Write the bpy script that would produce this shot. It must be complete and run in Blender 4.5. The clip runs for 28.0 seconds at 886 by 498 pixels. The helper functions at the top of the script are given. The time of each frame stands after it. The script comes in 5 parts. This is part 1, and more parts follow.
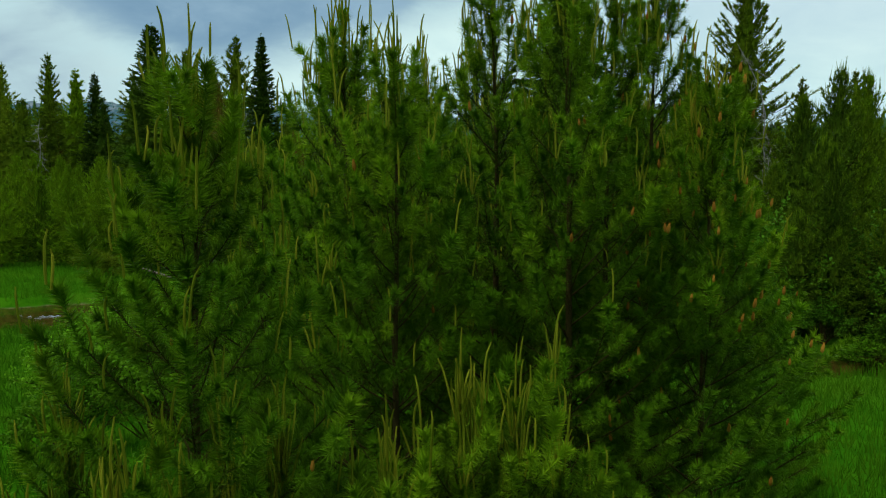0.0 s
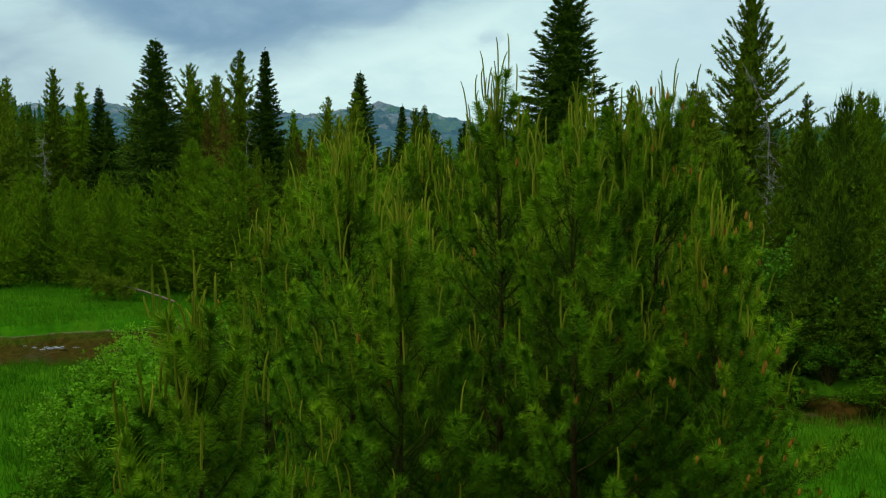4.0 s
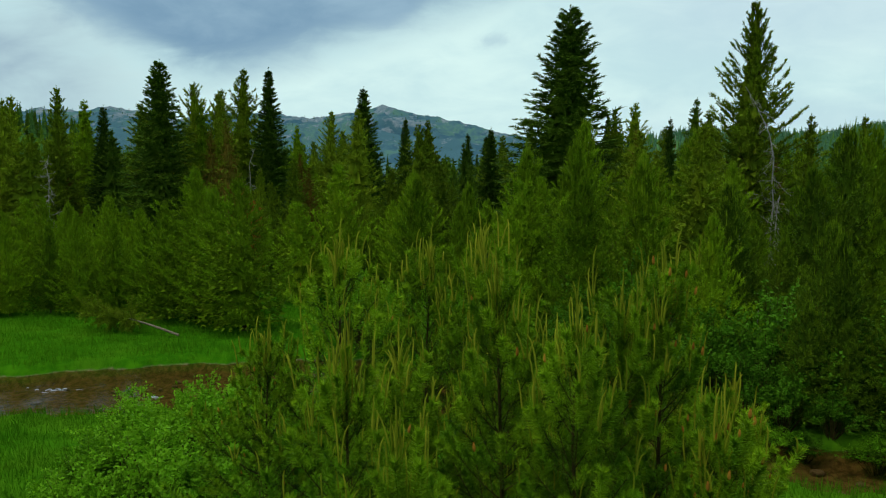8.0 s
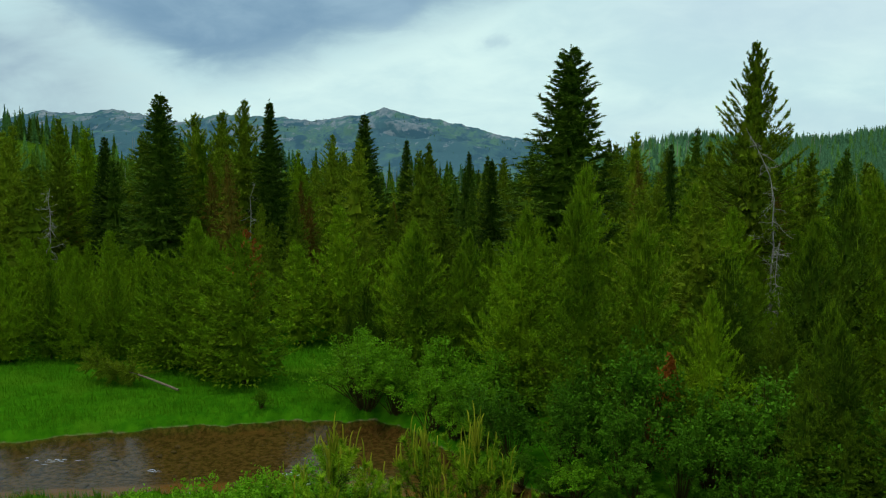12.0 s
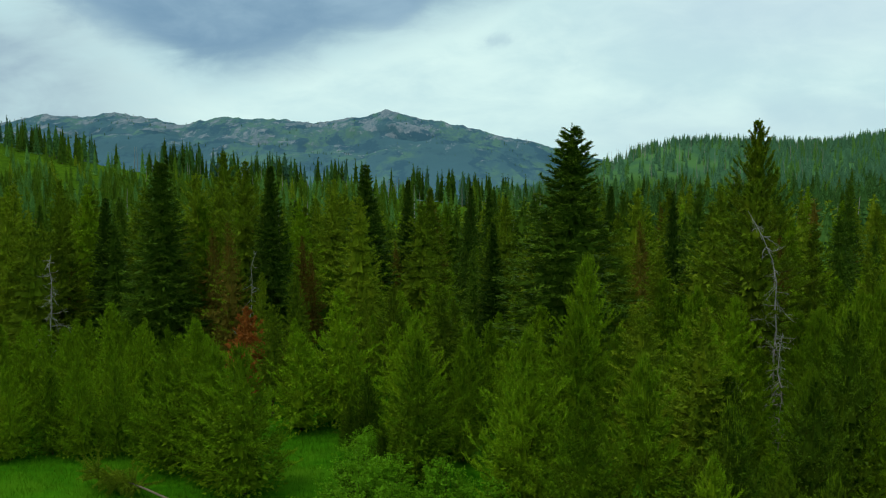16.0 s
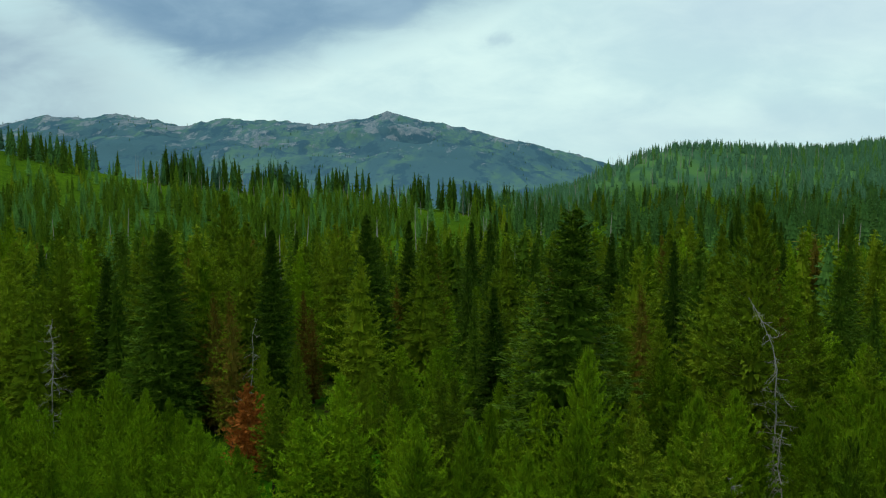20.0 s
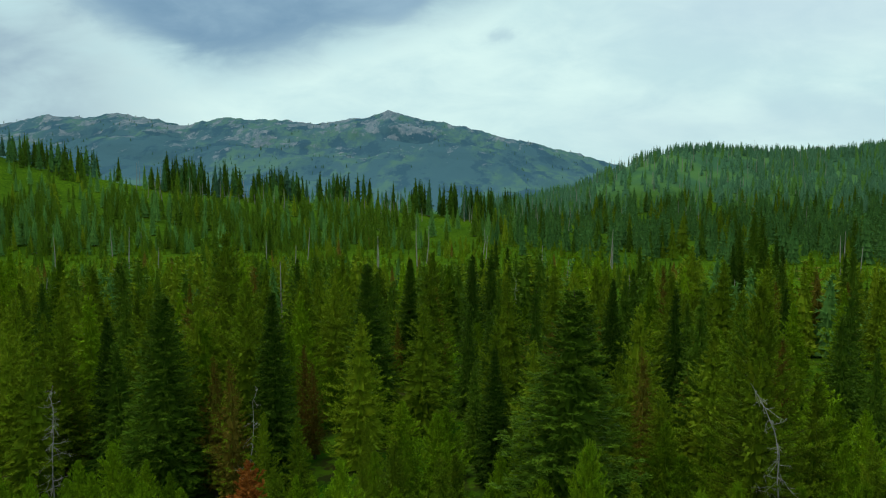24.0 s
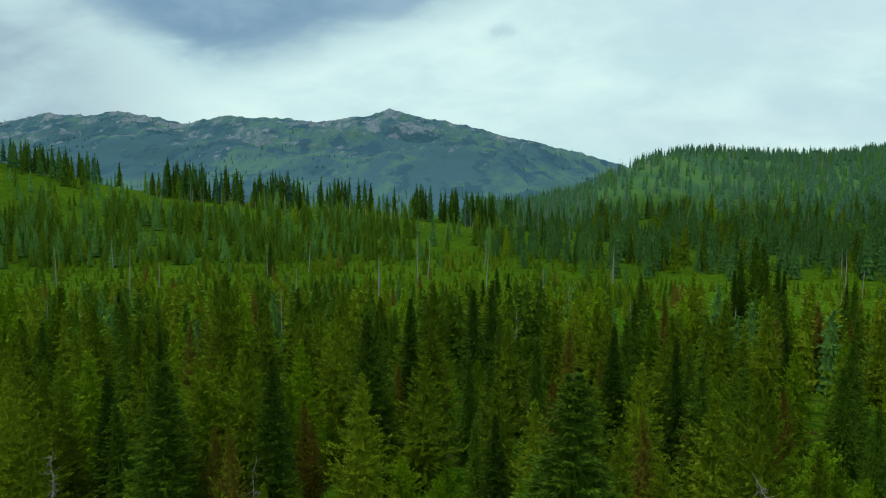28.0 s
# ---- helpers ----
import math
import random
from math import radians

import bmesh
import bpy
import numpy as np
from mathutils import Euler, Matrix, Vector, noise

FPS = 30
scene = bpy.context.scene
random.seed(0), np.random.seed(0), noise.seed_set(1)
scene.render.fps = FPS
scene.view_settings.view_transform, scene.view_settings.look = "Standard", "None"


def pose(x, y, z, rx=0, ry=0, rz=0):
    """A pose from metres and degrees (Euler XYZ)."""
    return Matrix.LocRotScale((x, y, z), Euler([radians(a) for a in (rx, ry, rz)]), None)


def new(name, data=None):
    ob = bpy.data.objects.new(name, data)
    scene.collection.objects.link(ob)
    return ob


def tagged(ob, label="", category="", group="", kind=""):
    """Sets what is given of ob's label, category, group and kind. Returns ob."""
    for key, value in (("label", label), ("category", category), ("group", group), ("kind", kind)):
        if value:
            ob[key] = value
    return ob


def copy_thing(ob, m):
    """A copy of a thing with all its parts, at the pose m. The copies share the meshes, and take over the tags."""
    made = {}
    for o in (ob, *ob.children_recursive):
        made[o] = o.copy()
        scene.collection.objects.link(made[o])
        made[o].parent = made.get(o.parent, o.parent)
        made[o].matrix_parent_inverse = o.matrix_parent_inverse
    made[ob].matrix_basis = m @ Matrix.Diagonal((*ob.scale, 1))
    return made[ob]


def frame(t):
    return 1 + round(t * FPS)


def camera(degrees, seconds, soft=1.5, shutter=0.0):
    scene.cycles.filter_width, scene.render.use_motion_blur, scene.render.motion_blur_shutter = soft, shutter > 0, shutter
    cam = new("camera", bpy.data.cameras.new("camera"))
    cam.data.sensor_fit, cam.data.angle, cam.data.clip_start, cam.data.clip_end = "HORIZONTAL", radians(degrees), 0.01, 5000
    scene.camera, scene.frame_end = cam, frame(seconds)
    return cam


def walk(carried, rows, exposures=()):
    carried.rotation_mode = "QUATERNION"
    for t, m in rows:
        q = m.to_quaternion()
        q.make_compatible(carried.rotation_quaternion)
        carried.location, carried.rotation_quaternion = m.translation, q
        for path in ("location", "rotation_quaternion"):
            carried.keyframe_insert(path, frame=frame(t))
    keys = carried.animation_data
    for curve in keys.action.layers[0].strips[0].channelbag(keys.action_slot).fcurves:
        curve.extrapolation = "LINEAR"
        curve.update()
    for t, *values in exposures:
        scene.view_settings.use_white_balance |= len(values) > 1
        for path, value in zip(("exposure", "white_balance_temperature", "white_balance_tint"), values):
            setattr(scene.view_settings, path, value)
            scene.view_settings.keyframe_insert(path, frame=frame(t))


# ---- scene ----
cam = camera(62.3, 28.0, 1.15)
METRES, EYE, TILT, LEAN, TURN = 25.0, 3.9, -4.6, 0.0, 0.0
ROWS = [
    (0.0, 0.0, 0.0, 0.0, 0.0, 0.0, -0.0),
    (0.5, -0.0001, 0.0002, 0.004, 0.04, 0.03, 0.01),
    (1.0, -0.0003, 0.0002, 0.0082, 0.07, 0.04, -0.01),
    (1.5, -0.0005, 0.0002, 0.0128, 0.13, 0.06, 0.03),
    (2.0, -0.0007, 0.0003, 0.0177, 0.12, 0.04, -0.03),
    (2.5, -0.0008, 0.0003, 0.0227, 0.17, 0.07, -0.0),
    (3.0, -0.0007, 0.0003, 0.0284, 0.23, 0.08, -0.01),
    (3.5, -0.0006, 0.0003, 0.0342, 0.25, 0.08, -0.04),
    (5.5, 0.0007, 0.001, 0.0589, 0.43, 0.14, 0.04),
    (6.0, 0.0006, 0.0016, 0.0652, 0.46, 0.18, 0.02),
    (6.5, 0.0009, 0.002, 0.0717, 0.49, 0.21, 0.02),
    (7.0, 0.0011, 0.0023, 0.0783, 0.52, 0.23, 0.01),
    (7.5, 0.001, 0.0022, 0.0851, 0.54, 0.25, 0.02),
    (8.0, 0.0009, 0.0026, 0.0925, 0.57, 0.28, 0.01),
    (8.5, 0.0008, 0.0026, 0.1007, 0.6, 0.29, 0.0),
    (9.0, 0.0012, 0.0024, 0.1098, 0.62, 0.31, 0.0),
    (9.5, 0.0017, 0.0026, 0.1194, 0.65, 0.33, -0.02),
    (10.0, 0.002, 0.0024, 0.1296, 0.67, 0.35, -0.02),
    (10.5, 0.0027, 0.0023, 0.1407, 0.69, 0.36, -0.02),
    (11.0, 0.0033, 0.0018, 0.1531, 0.7, 0.35, -0.03),
    (11.5, 0.004, 0.0018, 0.168, 0.72, 0.37, -0.04),
    (12.0, 0.0047, 0.0014, 0.1858, 0.71, 0.39, -0.05),
    (12.5, 0.0051, 0.0009, 0.2096, 0.72, 0.4, -0.04),
    (14.5, 0.0093, 0.0039, 0.3091, 0.87, 0.32, 0.23),
    (15.0, 0.009, 0.0047, 0.3334, 0.87, 0.34, 0.2),
    (15.5, 0.0082, 0.0043, 0.3581, 0.88, 0.34, 0.15),
    (16.0, 0.008, 0.005, 0.383, 0.9, 0.3, 0.17),
    (16.5, 0.0069, 0.0046, 0.4077, 0.89, 0.31, 0.12),
    (17.0, 0.0071, 0.0045, 0.4326, 0.89, 0.28, 0.13),
    (17.5, 0.0081, 0.0028, 0.4574, 0.89, 0.28, 0.09),
    (18.0, 0.0087, 0.0023, 0.4825, 0.91, 0.28, 0.08),
    (18.5, 0.0087, 0.0013, 0.5075, 0.92, 0.27, 0.07),
    (19.0, 0.0085, 0.0013, 0.5325, 0.93, 0.27, 0.02),
    (19.5, 0.0082, 0.001, 0.5576, 0.94, 0.26, 0.01),
    (20.0, 0.0079, 0.0016, 0.5827, 0.96, 0.23, -0.01),
    (20.5, 0.008, 0.0031, 0.6077, 0.98, 0.21, -0.01),
    (21.0, 0.008, 0.0038, 0.6331, 0.99, 0.17, -0.02),
    (21.5, 0.0082, 0.0045, 0.6584, 1.0, 0.13, -0.03),
    (22.0, 0.0083, 0.005, 0.6836, 1.01, 0.1, -0.03),
    (22.5, 0.0079, 0.0049, 0.7089, 1.01, 0.08, -0.04),
    (24.5, 0.008, 0.0101, 0.8146, 1.06, -0.1, -0.04),
    (25.0, 0.008, 0.011, 0.8415, 1.06, -0.14, -0.08),
    (25.5, 0.0083, 0.012, 0.8679, 1.07, -0.17, -0.09),
    (26.0, 0.0082, 0.0132, 0.8945, 1.08, -0.22, -0.11),
    (26.5, 0.0085, 0.0136, 0.9208, 1.09, -0.26, -0.13),
    (27.0, 0.008, 0.0141, 0.947, 1.1, -0.31, -0.14),
    (27.5, 0.0081, 0.0148, 0.9729, 1.11, -0.35, -0.15),
    (28.0, 0.0082, 0.0159, 0.9991, 1.12, -0.39, -0.16),
]
walk(cam, [(t, pose(0, 0, EYE, TILT, LEAN, TURN) @ pose(METRES * x, METRES * y, METRES * z, 90 + pitch, roll, yaw)) for t, x, y, z, yaw, pitch, roll in ROWS])


# ---- world, sun ----
def links(tree, *pairs):
    for a, b in pairs:
        tree.links.new(a, b)


def node(tree, kind, **values):
    n = tree.nodes.new(kind)
    for key, value in values.items():
        if key == "op":
            n.operation = value
        elif key == "blend":
            n.blend_type = value
        else:
            n.inputs[key].default_value = value
    return n


def calc(tree, op, a, b=None, c=None, clamp=False):
    """One Math node on sockets or numbers; its result."""
    n = tree.nodes.new("ShaderNodeMath")
    n.operation, n.use_clamp = op, clamp
    for i, v in enumerate((a, b, c)):
        if v is None:
            continue
        if isinstance(v, (int, float)):
            n.inputs[i].default_value = v
        else:
            tree.links.new(v, n.inputs[i])
    return n.outputs[0]


def smooth(tree, value, lo, hi):
    n = tree.nodes.new("ShaderNodeMapRange")
    n.interpolation_type = "SMOOTHSTEP"
    n.inputs["From Min"].default_value, n.inputs["From Max"].default_value = lo, hi
    tree.links.new(value, n.inputs["Value"])
    return n.outputs["Result"]


def blend(tree, fac, a, b, how="MIX"):
    n = tree.nodes.new("ShaderNodeMix")
    n.data_type, n.blend_type = "RGBA", how
    for socket, v in ((n.inputs["Factor"], fac), (n.inputs[6], a), (n.inputs[7], b)):
        if isinstance(v, (int, float)):
            socket.default_value = v
        elif isinstance(v, tuple):
            socket.default_value = (*v, 1)
        else:
            tree.links.new(v, socket)
    return n.outputs[2]


def fractal(tree, vector, scale, detail=4, rough=0.55, distortion=0.0):
    n = node(tree, "ShaderNodeTexNoise", Scale=scale, Detail=detail, Roughness=rough, Distortion=distortion)
    if vector is not None:
        tree.links.new(vector, n.inputs["Vector"])
    return n.outputs["Fac"]


SUN_HEIGHT, SUN_TURN = 66, 245
world = bpy.data.worlds.new("overcast_sky")
scene.world = world
world.use_nodes = True
wt = world.node_tree
wt.nodes.clear()
where = wt.nodes.new("ShaderNodeTexCoord").outputs["Generated"]
axes = wt.nodes.new("ShaderNodeSeparateXYZ")
wt.links.new(where, axes.inputs[0])
ahead = calc(wt, "MAXIMUM", axes.outputs["Y"], 0.12)
u = calc(wt, "DIVIDE", axes.outputs["X"], ahead)
v = calc(wt, "DIVIDE", axes.outputs["Z"], ahead)
flat = wt.nodes.new("ShaderNodeCombineXYZ")
links(wt, (u, flat.inputs[0]), (calc(wt, "MULTIPLY", v, 2.4), flat.inputs[1]))
big = calc(wt, "SUBTRACT", fractal(wt, flat.outputs[0], 3.2, 5, 0.5, 0.3), 0.5)
fine = calc(wt, "SUBTRACT", fractal(wt, flat.outputs[0], 9.0, 5, 0.6, 0.4), 0.5)
ripple = calc(wt, "ADD", calc(wt, "MULTIPLY", big, 0.10), calc(wt, "MULTIPLY", fine, 0.075))
edge_a = calc(wt, "SUBTRACT", v, calc(wt, "MULTIPLY_ADD", u, 0.30, 0.256))
edge_b = calc(wt, "SUBTRACT", v, calc(wt, "MULTIPLY_ADD", u, -0.62, -0.055))
inside = calc(wt, "ADD", calc(wt, "SMOOTH_MIN", edge_a, edge_b, 0.09), ripple)
dark = smooth(wt, inside, -0.045, 0.022)
fade = smooth(wt, v, 1.1, 0.45)
dark = calc(wt, "MULTIPLY", dark, fade)
veil = smooth(wt, calc(wt, "ADD", calc(wt, "MULTIPLY", big, 0.9), calc(wt, "MULTIPLY", fine, 0.5)), -0.22, 0.2)
left_grey = calc(wt, "MULTIPLY", smooth(wt, u, -0.28, -0.6), smooth(wt, calc(wt, "ADD", calc(wt, "MULTIPLY", fine, 0.35), big), -0.25, 0.2))
right_grey = calc(wt, "MULTIPLY", smooth(wt, u, 0.08, 0.4), smooth(wt, v, 0.12, 0.26))
wisp = calc(wt, "MULTIPLY", smooth(wt, calc(wt, "ADD", calc(wt, "ABSOLUTE", calc(wt, "SUBTRACT", u, 0.060)), calc(wt, "MULTIPLY", fine, 0.12)), 0.038, 0.0), smooth(wt, calc(wt, "ADD", calc(wt, "ABSOLUTE", calc(wt, "SUBTRACT", v, 0.205)), calc(wt, "MULTIPLY", fine, 0.05)), 0.011, -0.004))
cloud = blend(wt, veil, (0.56, 0.80, 0.83), (0.74, 0.98, 0.94))
cloud = blend(wt, calc(wt, "MULTIPLY", left_grey, 0.85), cloud, (0.27, 0.40, 0.52))
cloud = blend(wt, calc(wt, "MULTIPLY", right_grey, 0.5), cloud, (0.52, 0.68, 0.80))
low_grey = calc(wt, "MULTIPLY", smooth(wt, u, 0.06, 0.30), smooth(wt, calc(wt, "ADD", calc(wt, "ABSOLUTE", calc(wt, "SUBTRACT", v, 0.085)), calc(wt, "MULTIPLY", big, 0.12)), 0.06, 0.0))
cloud = blend(wt, calc(wt, "MULTIPLY", low_grey, 0.45), cloud, (0.50, 0.69, 0.78))
cloud = blend(wt, calc(wt, "MULTIPLY", wisp, 0.5), cloud, (0.40, 0.58, 0.68))
cloud = blend(wt, calc(wt, "MULTIPLY", dark, 0.92), cloud, blend(wt, veil, (0.15, 0.29, 0.44), (0.28, 0.45, 0.59)))
sky = wt.nodes.new("ShaderNodeTexSky")
sky.sky_type, sky.sun_disc = "NISHITA", False
sky.sun_elevation, sky.sun_rotation = radians(SUN_HEIGHT), radians(SUN_TURN)
clear = node(wt, "ShaderNodeBackground", Strength=0.08)
grey = node(wt, "ShaderNodeBackground", Strength=1.0)
zenith = calc(wt, "MULTIPLY_ADD", smooth(wt, axes.outputs["Z"], 0.22, 1.1), 0.6, 1.0)  # an overcast sky is brightest overhead
wt.links.new(zenith, grey.inputs["Strength"])
both = node(wt, "ShaderNodeMixShader", Fac=0.93)
out = wt.nodes.new("ShaderNodeOutputWorld")
links(wt, (sky.outputs[0], clear.inputs["Color"]), (cloud, grey.inputs["Color"]), (clear.outputs[0], both.inputs[1]), (grey.outputs[0], both.inputs[2]), (both.outputs[0], out.inputs["Surface"]))

sun = new("sun", bpy.data.lights.new("sun", "SUN"))
sun.data.energy, sun.data.angle, sun.data.color = 1.45, radians(12), (1.0, 0.96, 0.88)
sun.matrix_world = pose(0, 0, 60, 90 - SUN_HEIGHT, 0, 180 - SUN_TURN)


# ---- materials ----
def material(name):
    m = bpy.data.materials.new(name)
    m.use_nodes = True
    return m, m.node_tree, m.node_tree.nodes["Principled BSDF"]


def foliage(name, a, b, c, rough=0.55, through_light=0.10):
    """Needles or leaves: three tones, mixed from tree to tree and from piece to piece."""
    m, t, p = material(name)
    piece = t.nodes.new("ShaderNodeNewGeometry").outputs["Random Per Island"]
    tree_tone = t.nodes.new("ShaderNodeObjectInfo").outputs["Random"]
    place = t.nodes.new("ShaderNodeTexCoord").outputs["Object"]
    patch = smooth(t, fractal(t, place, 0.9, 3), 0.35, 0.65)
    tone = blend(t, piece, a, b)
    tone = blend(t, calc(t, "MULTIPLY", calc(t, "ADD", patch, tree_tone), 0.4), tone, c)
    stand = fractal(t, t.nodes.new("ShaderNodeNewGeometry").outputs["Position"], 0.16, 3)
    level = calc(t, "ADD", calc(t, "MULTIPLY_ADD", tree_tone, 0.66, -0.10), calc(t, "ADD", calc(t, "MULTIPLY", stand, 0.7), calc(t, "MULTIPLY", fractal(t, place, 2.6, 2), 0.85)))
    scaled = t.nodes.new("ShaderNodeVectorMath")
    scaled.operation = "SCALE"
    links(t, (tone, scaled.inputs[0]), (level, scaled.inputs["Scale"]))
    tone = scaled.outputs[0]
    t.links.new(tone, p.inputs["Base Color"])
    p.inputs["Roughness"].default_value = rough
    p.inputs["Specular IOR Level"].default_value = 0.03
    thin = t.nodes.new("ShaderNodeBsdfTranslucent")
    mix = node(t, "ShaderNodeMixShader", Fac=through_light)
    links(t, (tone, thin.inputs["Color"]), (p.outputs[0], mix.inputs[1]), (thin.outputs[0], mix.inputs[2]), (mix.outputs[0], t.nodes["Material Output"].inputs["Surface"]))
    return m


def rough_stuff(name, a, b, scale, rough=0.9, bump=0.4, stretch=(1, 1, 1)):
    m, t, p = material(name)
    place = t.nodes.new("ShaderNodeTexCoord").outputs["Object"]
    s = node(t, "ShaderNodeMapping", Scale=stretch)
    t.links.new(place, s.inputs[0])
    n1, n2 = fractal(t, s.outputs[0], scale, 6, 0.6), fractal(t, s.outputs[0], scale * 6, 3)
    tone = blend(t, smooth(t, calc(t, "MULTIPLY_ADD", n2, 0.4, calc(t, "MULTIPLY", n1, 0.6)), 0.35, 0.65), a, b)
    tone = blend(t, calc(t, "MULTIPLY", t.nodes.new("ShaderNodeObjectInfo").outputs["Random"], 0.3), tone, b)
    b_node = node(t, "ShaderNodeBump", Strength=bump, Distance=0.03)
    links(t, (tone, p.inputs["Base Color"]), (n2, b_node.inputs["Height"]), (b_node.outputs[0], p.inputs["Normal"]))
    p.inputs["Roughness"].default_value = rough
    return m


NEEDLE_NEAR = foliage("young_pine_needles", (0.022, 0.062, 0.002), (0.050, 0.108, 0.004), (0.060, 0.100, 0.003), 0.45, 0.03)
NEEDLE_SHOOT = foliage("pine_shoot_needles", (0.044, 0.132, 0.003), (0.112, 0.246, 0.007), (0.138, 0.246, 0.006), 0.42, 0.05)
NEEDLE_TIP = foliage("fresh_top_needles", (0.105, 0.225, 0.005), (0.185, 0.335, 0.009), (0.220, 0.320, 0.008), 0.45, 0.12)
NEEDLE_YOUNG = foliage("pine_sapling_needles", (0.068, 0.150, 0.003), (0.115, 0.215, 0.005), (0.140, 0.200, 0.004))
NEEDLE_BANK = foliage("dark_bank_pine_needles", (0.034, 0.086, 0.004), (0.058, 0.118, 0.005), (0.078, 0.110, 0.004))
NEEDLE_PINE = foliage("lodgepole_needles", (0.074, 0.138, 0.005), (0.112, 0.186, 0.007), (0.146, 0.178, 0.007))
NEEDLE_SPRUCE = foliage("spruce_needles", (0.038, 0.092, 0.007), (0.058, 0.126, 0.009), (0.076, 0.120, 0.006))
# distant needles: haze painted in as a lighter, bluer green, most on the hill
NEEDLE_FAR_HAZE = foliage("hazy_far_needles", (0.052, 0.144, 0.036), (0.070, 0.172, 0.038), (0.098, 0.188, 0.030), 0.6, 0.08)
NEEDLE_HILL_HAZE = foliage("hazy_hill_needles", (0.054, 0.142, 0.084), (0.070, 0.166, 0.090), (0.090, 0.184, 0.074), 0.6, 0.08)
NEEDLE_RED = foliage("dead_red_needles", (0.42, 0.125, 0.022), (0.33, 0.090, 0.016), (0.38, 0.150, 0.026))
NEEDLE_RUST = foliage("rusty_needles", (0.20, 0.105, 0.016), (0.13, 0.095, 0.012), (0.10, 0.11, 0.010))
CANDLE = foliage("new_shoot", (0.200, 0.285, 0.010), (0.265, 0.330, 0.016), (0.330, 0.235, 0.020), 0.6, 0.2)
SPRING = foliage("spring_growth", (0.100, 0.190, 0.005), (0.150, 0.240, 0.008), (0.150, 0.210, 0.008), 0.6, 0.2)
POLLEN = foliage("orange_cone", (0.44, 0.180, 0.020), (0.33, 0.130, 0.016), (0.38, 0.190, 0.028), 0.7, 0.05)
LEAF = foliage("willow_leaves", (0.080, 0.225, 0.005), (0.135, 0.310, 0.008), (0.125, 0.250, 0.008), 0.5, 0.35)
LEAF_DEEP = foliage("alder_leaves", (0.038, 0.122, 0.004), (0.072, 0.186, 0.007), (0.066, 0.150, 0.007), 0.5, 0.3)
BLADE = foliage("grass_blades", (0.026, 0.125, 0.002), (0.055, 0.180, 0.004), (0.072, 0.155, 0.004), 0.6, 0.25)
FRESH_YOUNG = foliage("young_pine_new_needles", (0.092, 0.205, 0.004), (0.150, 0.285, 0.007), (0.175, 0.265, 0.006), 0.55, 0.15)
FRESH_BANK = foliage("bank_pine_new_needles", (0.052, 0.120, 0.005), (0.084, 0.165, 0.006), (0.108, 0.155, 0.005), 0.55, 0.12)
FRESH_PINE = foliage("lodgepole_new_needles", (0.106, 0.196, 0.006), (0.156, 0.252, 0.008), (0.186, 0.230, 0.009), 0.55, 0.12)
FRESH_SPRUCE = foliage("spruce_new_needles", (0.054, 0.120, 0.008), (0.084, 0.160, 0.010), (0.102, 0.152, 0.007), 0.55, 0.10)
BARK = rough_stuff("pine_bark", (0.026, 0.016, 0.008), (0.070, 0.044, 0.024), 6, 0.9, 0.6, (1, 1, 0.25))
TWIG = rough_stuff("twig_bark", (0.030, 0.024, 0.006), (0.060, 0.044, 0.012), 9)
TWIG.node_tree.nodes["Principled BSDF"].inputs["Specular IOR Level"].default_value = 0.05
GREY_WOOD = rough_stuff("weathered_dead_wood", (0.130, 0.112, 0.088), (0.33, 0.295, 0.24), 7, 0.85, 0.4, (1, 1, 0.2))
TAN_WOOD = rough_stuff("dry_brown_trunk", (0.085, 0.058, 0.034), (0.19, 0.14, 0.085), 8, 0.85, 0.4)
STONE = rough_stuff("granite", (0.10, 0.085, 0.065), (0.22, 0.18, 0.14), 3, 0.8, 0.5)


# ---- the lie of the land ----
def ease(x, lo, hi):
    s = np.clip((x - lo) / (hi - lo), 0, 1)
    return s * s * (3 - 2 * s)


def creek_mid(x):
    return np.interp(x, [-60, -25, -16, -13, -10, -6, -3, -1.5, 0, 1.5, 3, 6, 8.5, 12, 20, 60], [12, 20.2, 22.9, 23.7, 24.3, 24.8, 24.8, 24.2, 22.5, 20.7, 19.6, 18.1, 17.1, 16.2, 13.2, 0])


def creek_half(x):
    return np.interp(x, [-30, -16, -10, -5, -2, 1, 4, 7, 12, 30], [2.4, 2.7, 3.3, 3.6, 3.4, 2.1, 1.8, 1.7, 1.6, 2.0]) * (1 + 0.035 * np.sin(1.7 * x) + 0.03 * np.sin(3.9 * x + 1) + 0.02 * np.sin(8.3 * x))


WAVES = np.random.RandomState(7).uniform(-1, 1, (40, 3))


def lumps(x, y, size, octaves=4, offset=0):
    """Soft uneven relief of about -1 to 1 from a few crossed waves."""
    total, gain = np.zeros_like(x, dtype=float), 1.0
    for o in range(octaves):
        for k in range(4):
            a, b, c = WAVES[(offset + o * 4 + k) % 40]
            f = 2 ** o * 6.28 / size
            total = total + gain * 0.3 * np.sin(f * (x * np.cos(3 * a) + y * np.sin(3 * a)) * (1 + 0.3 * b) + 6 * c + 0.8 * np.sin(f * 0.5 * (y - x * b)))
        gain *= 0.5
    return total


PEAK_U = [-0.95, -0.62, -0.555, -0.50, -0.46, -0.40, -0.37, -0.31, -0.275, -0.24, -0.19, -0.145, -0.125, -0.092, -0.05, 0.02, 0.06, 0.115, 0.205, 0.28, 0.9]
PEAK_Z = [88, 121, 138, 137, 146, 136, 128, 145, 139, 141, 136, 145, 146, 161, 146, 129, 115, 98, 68, 38, 26]


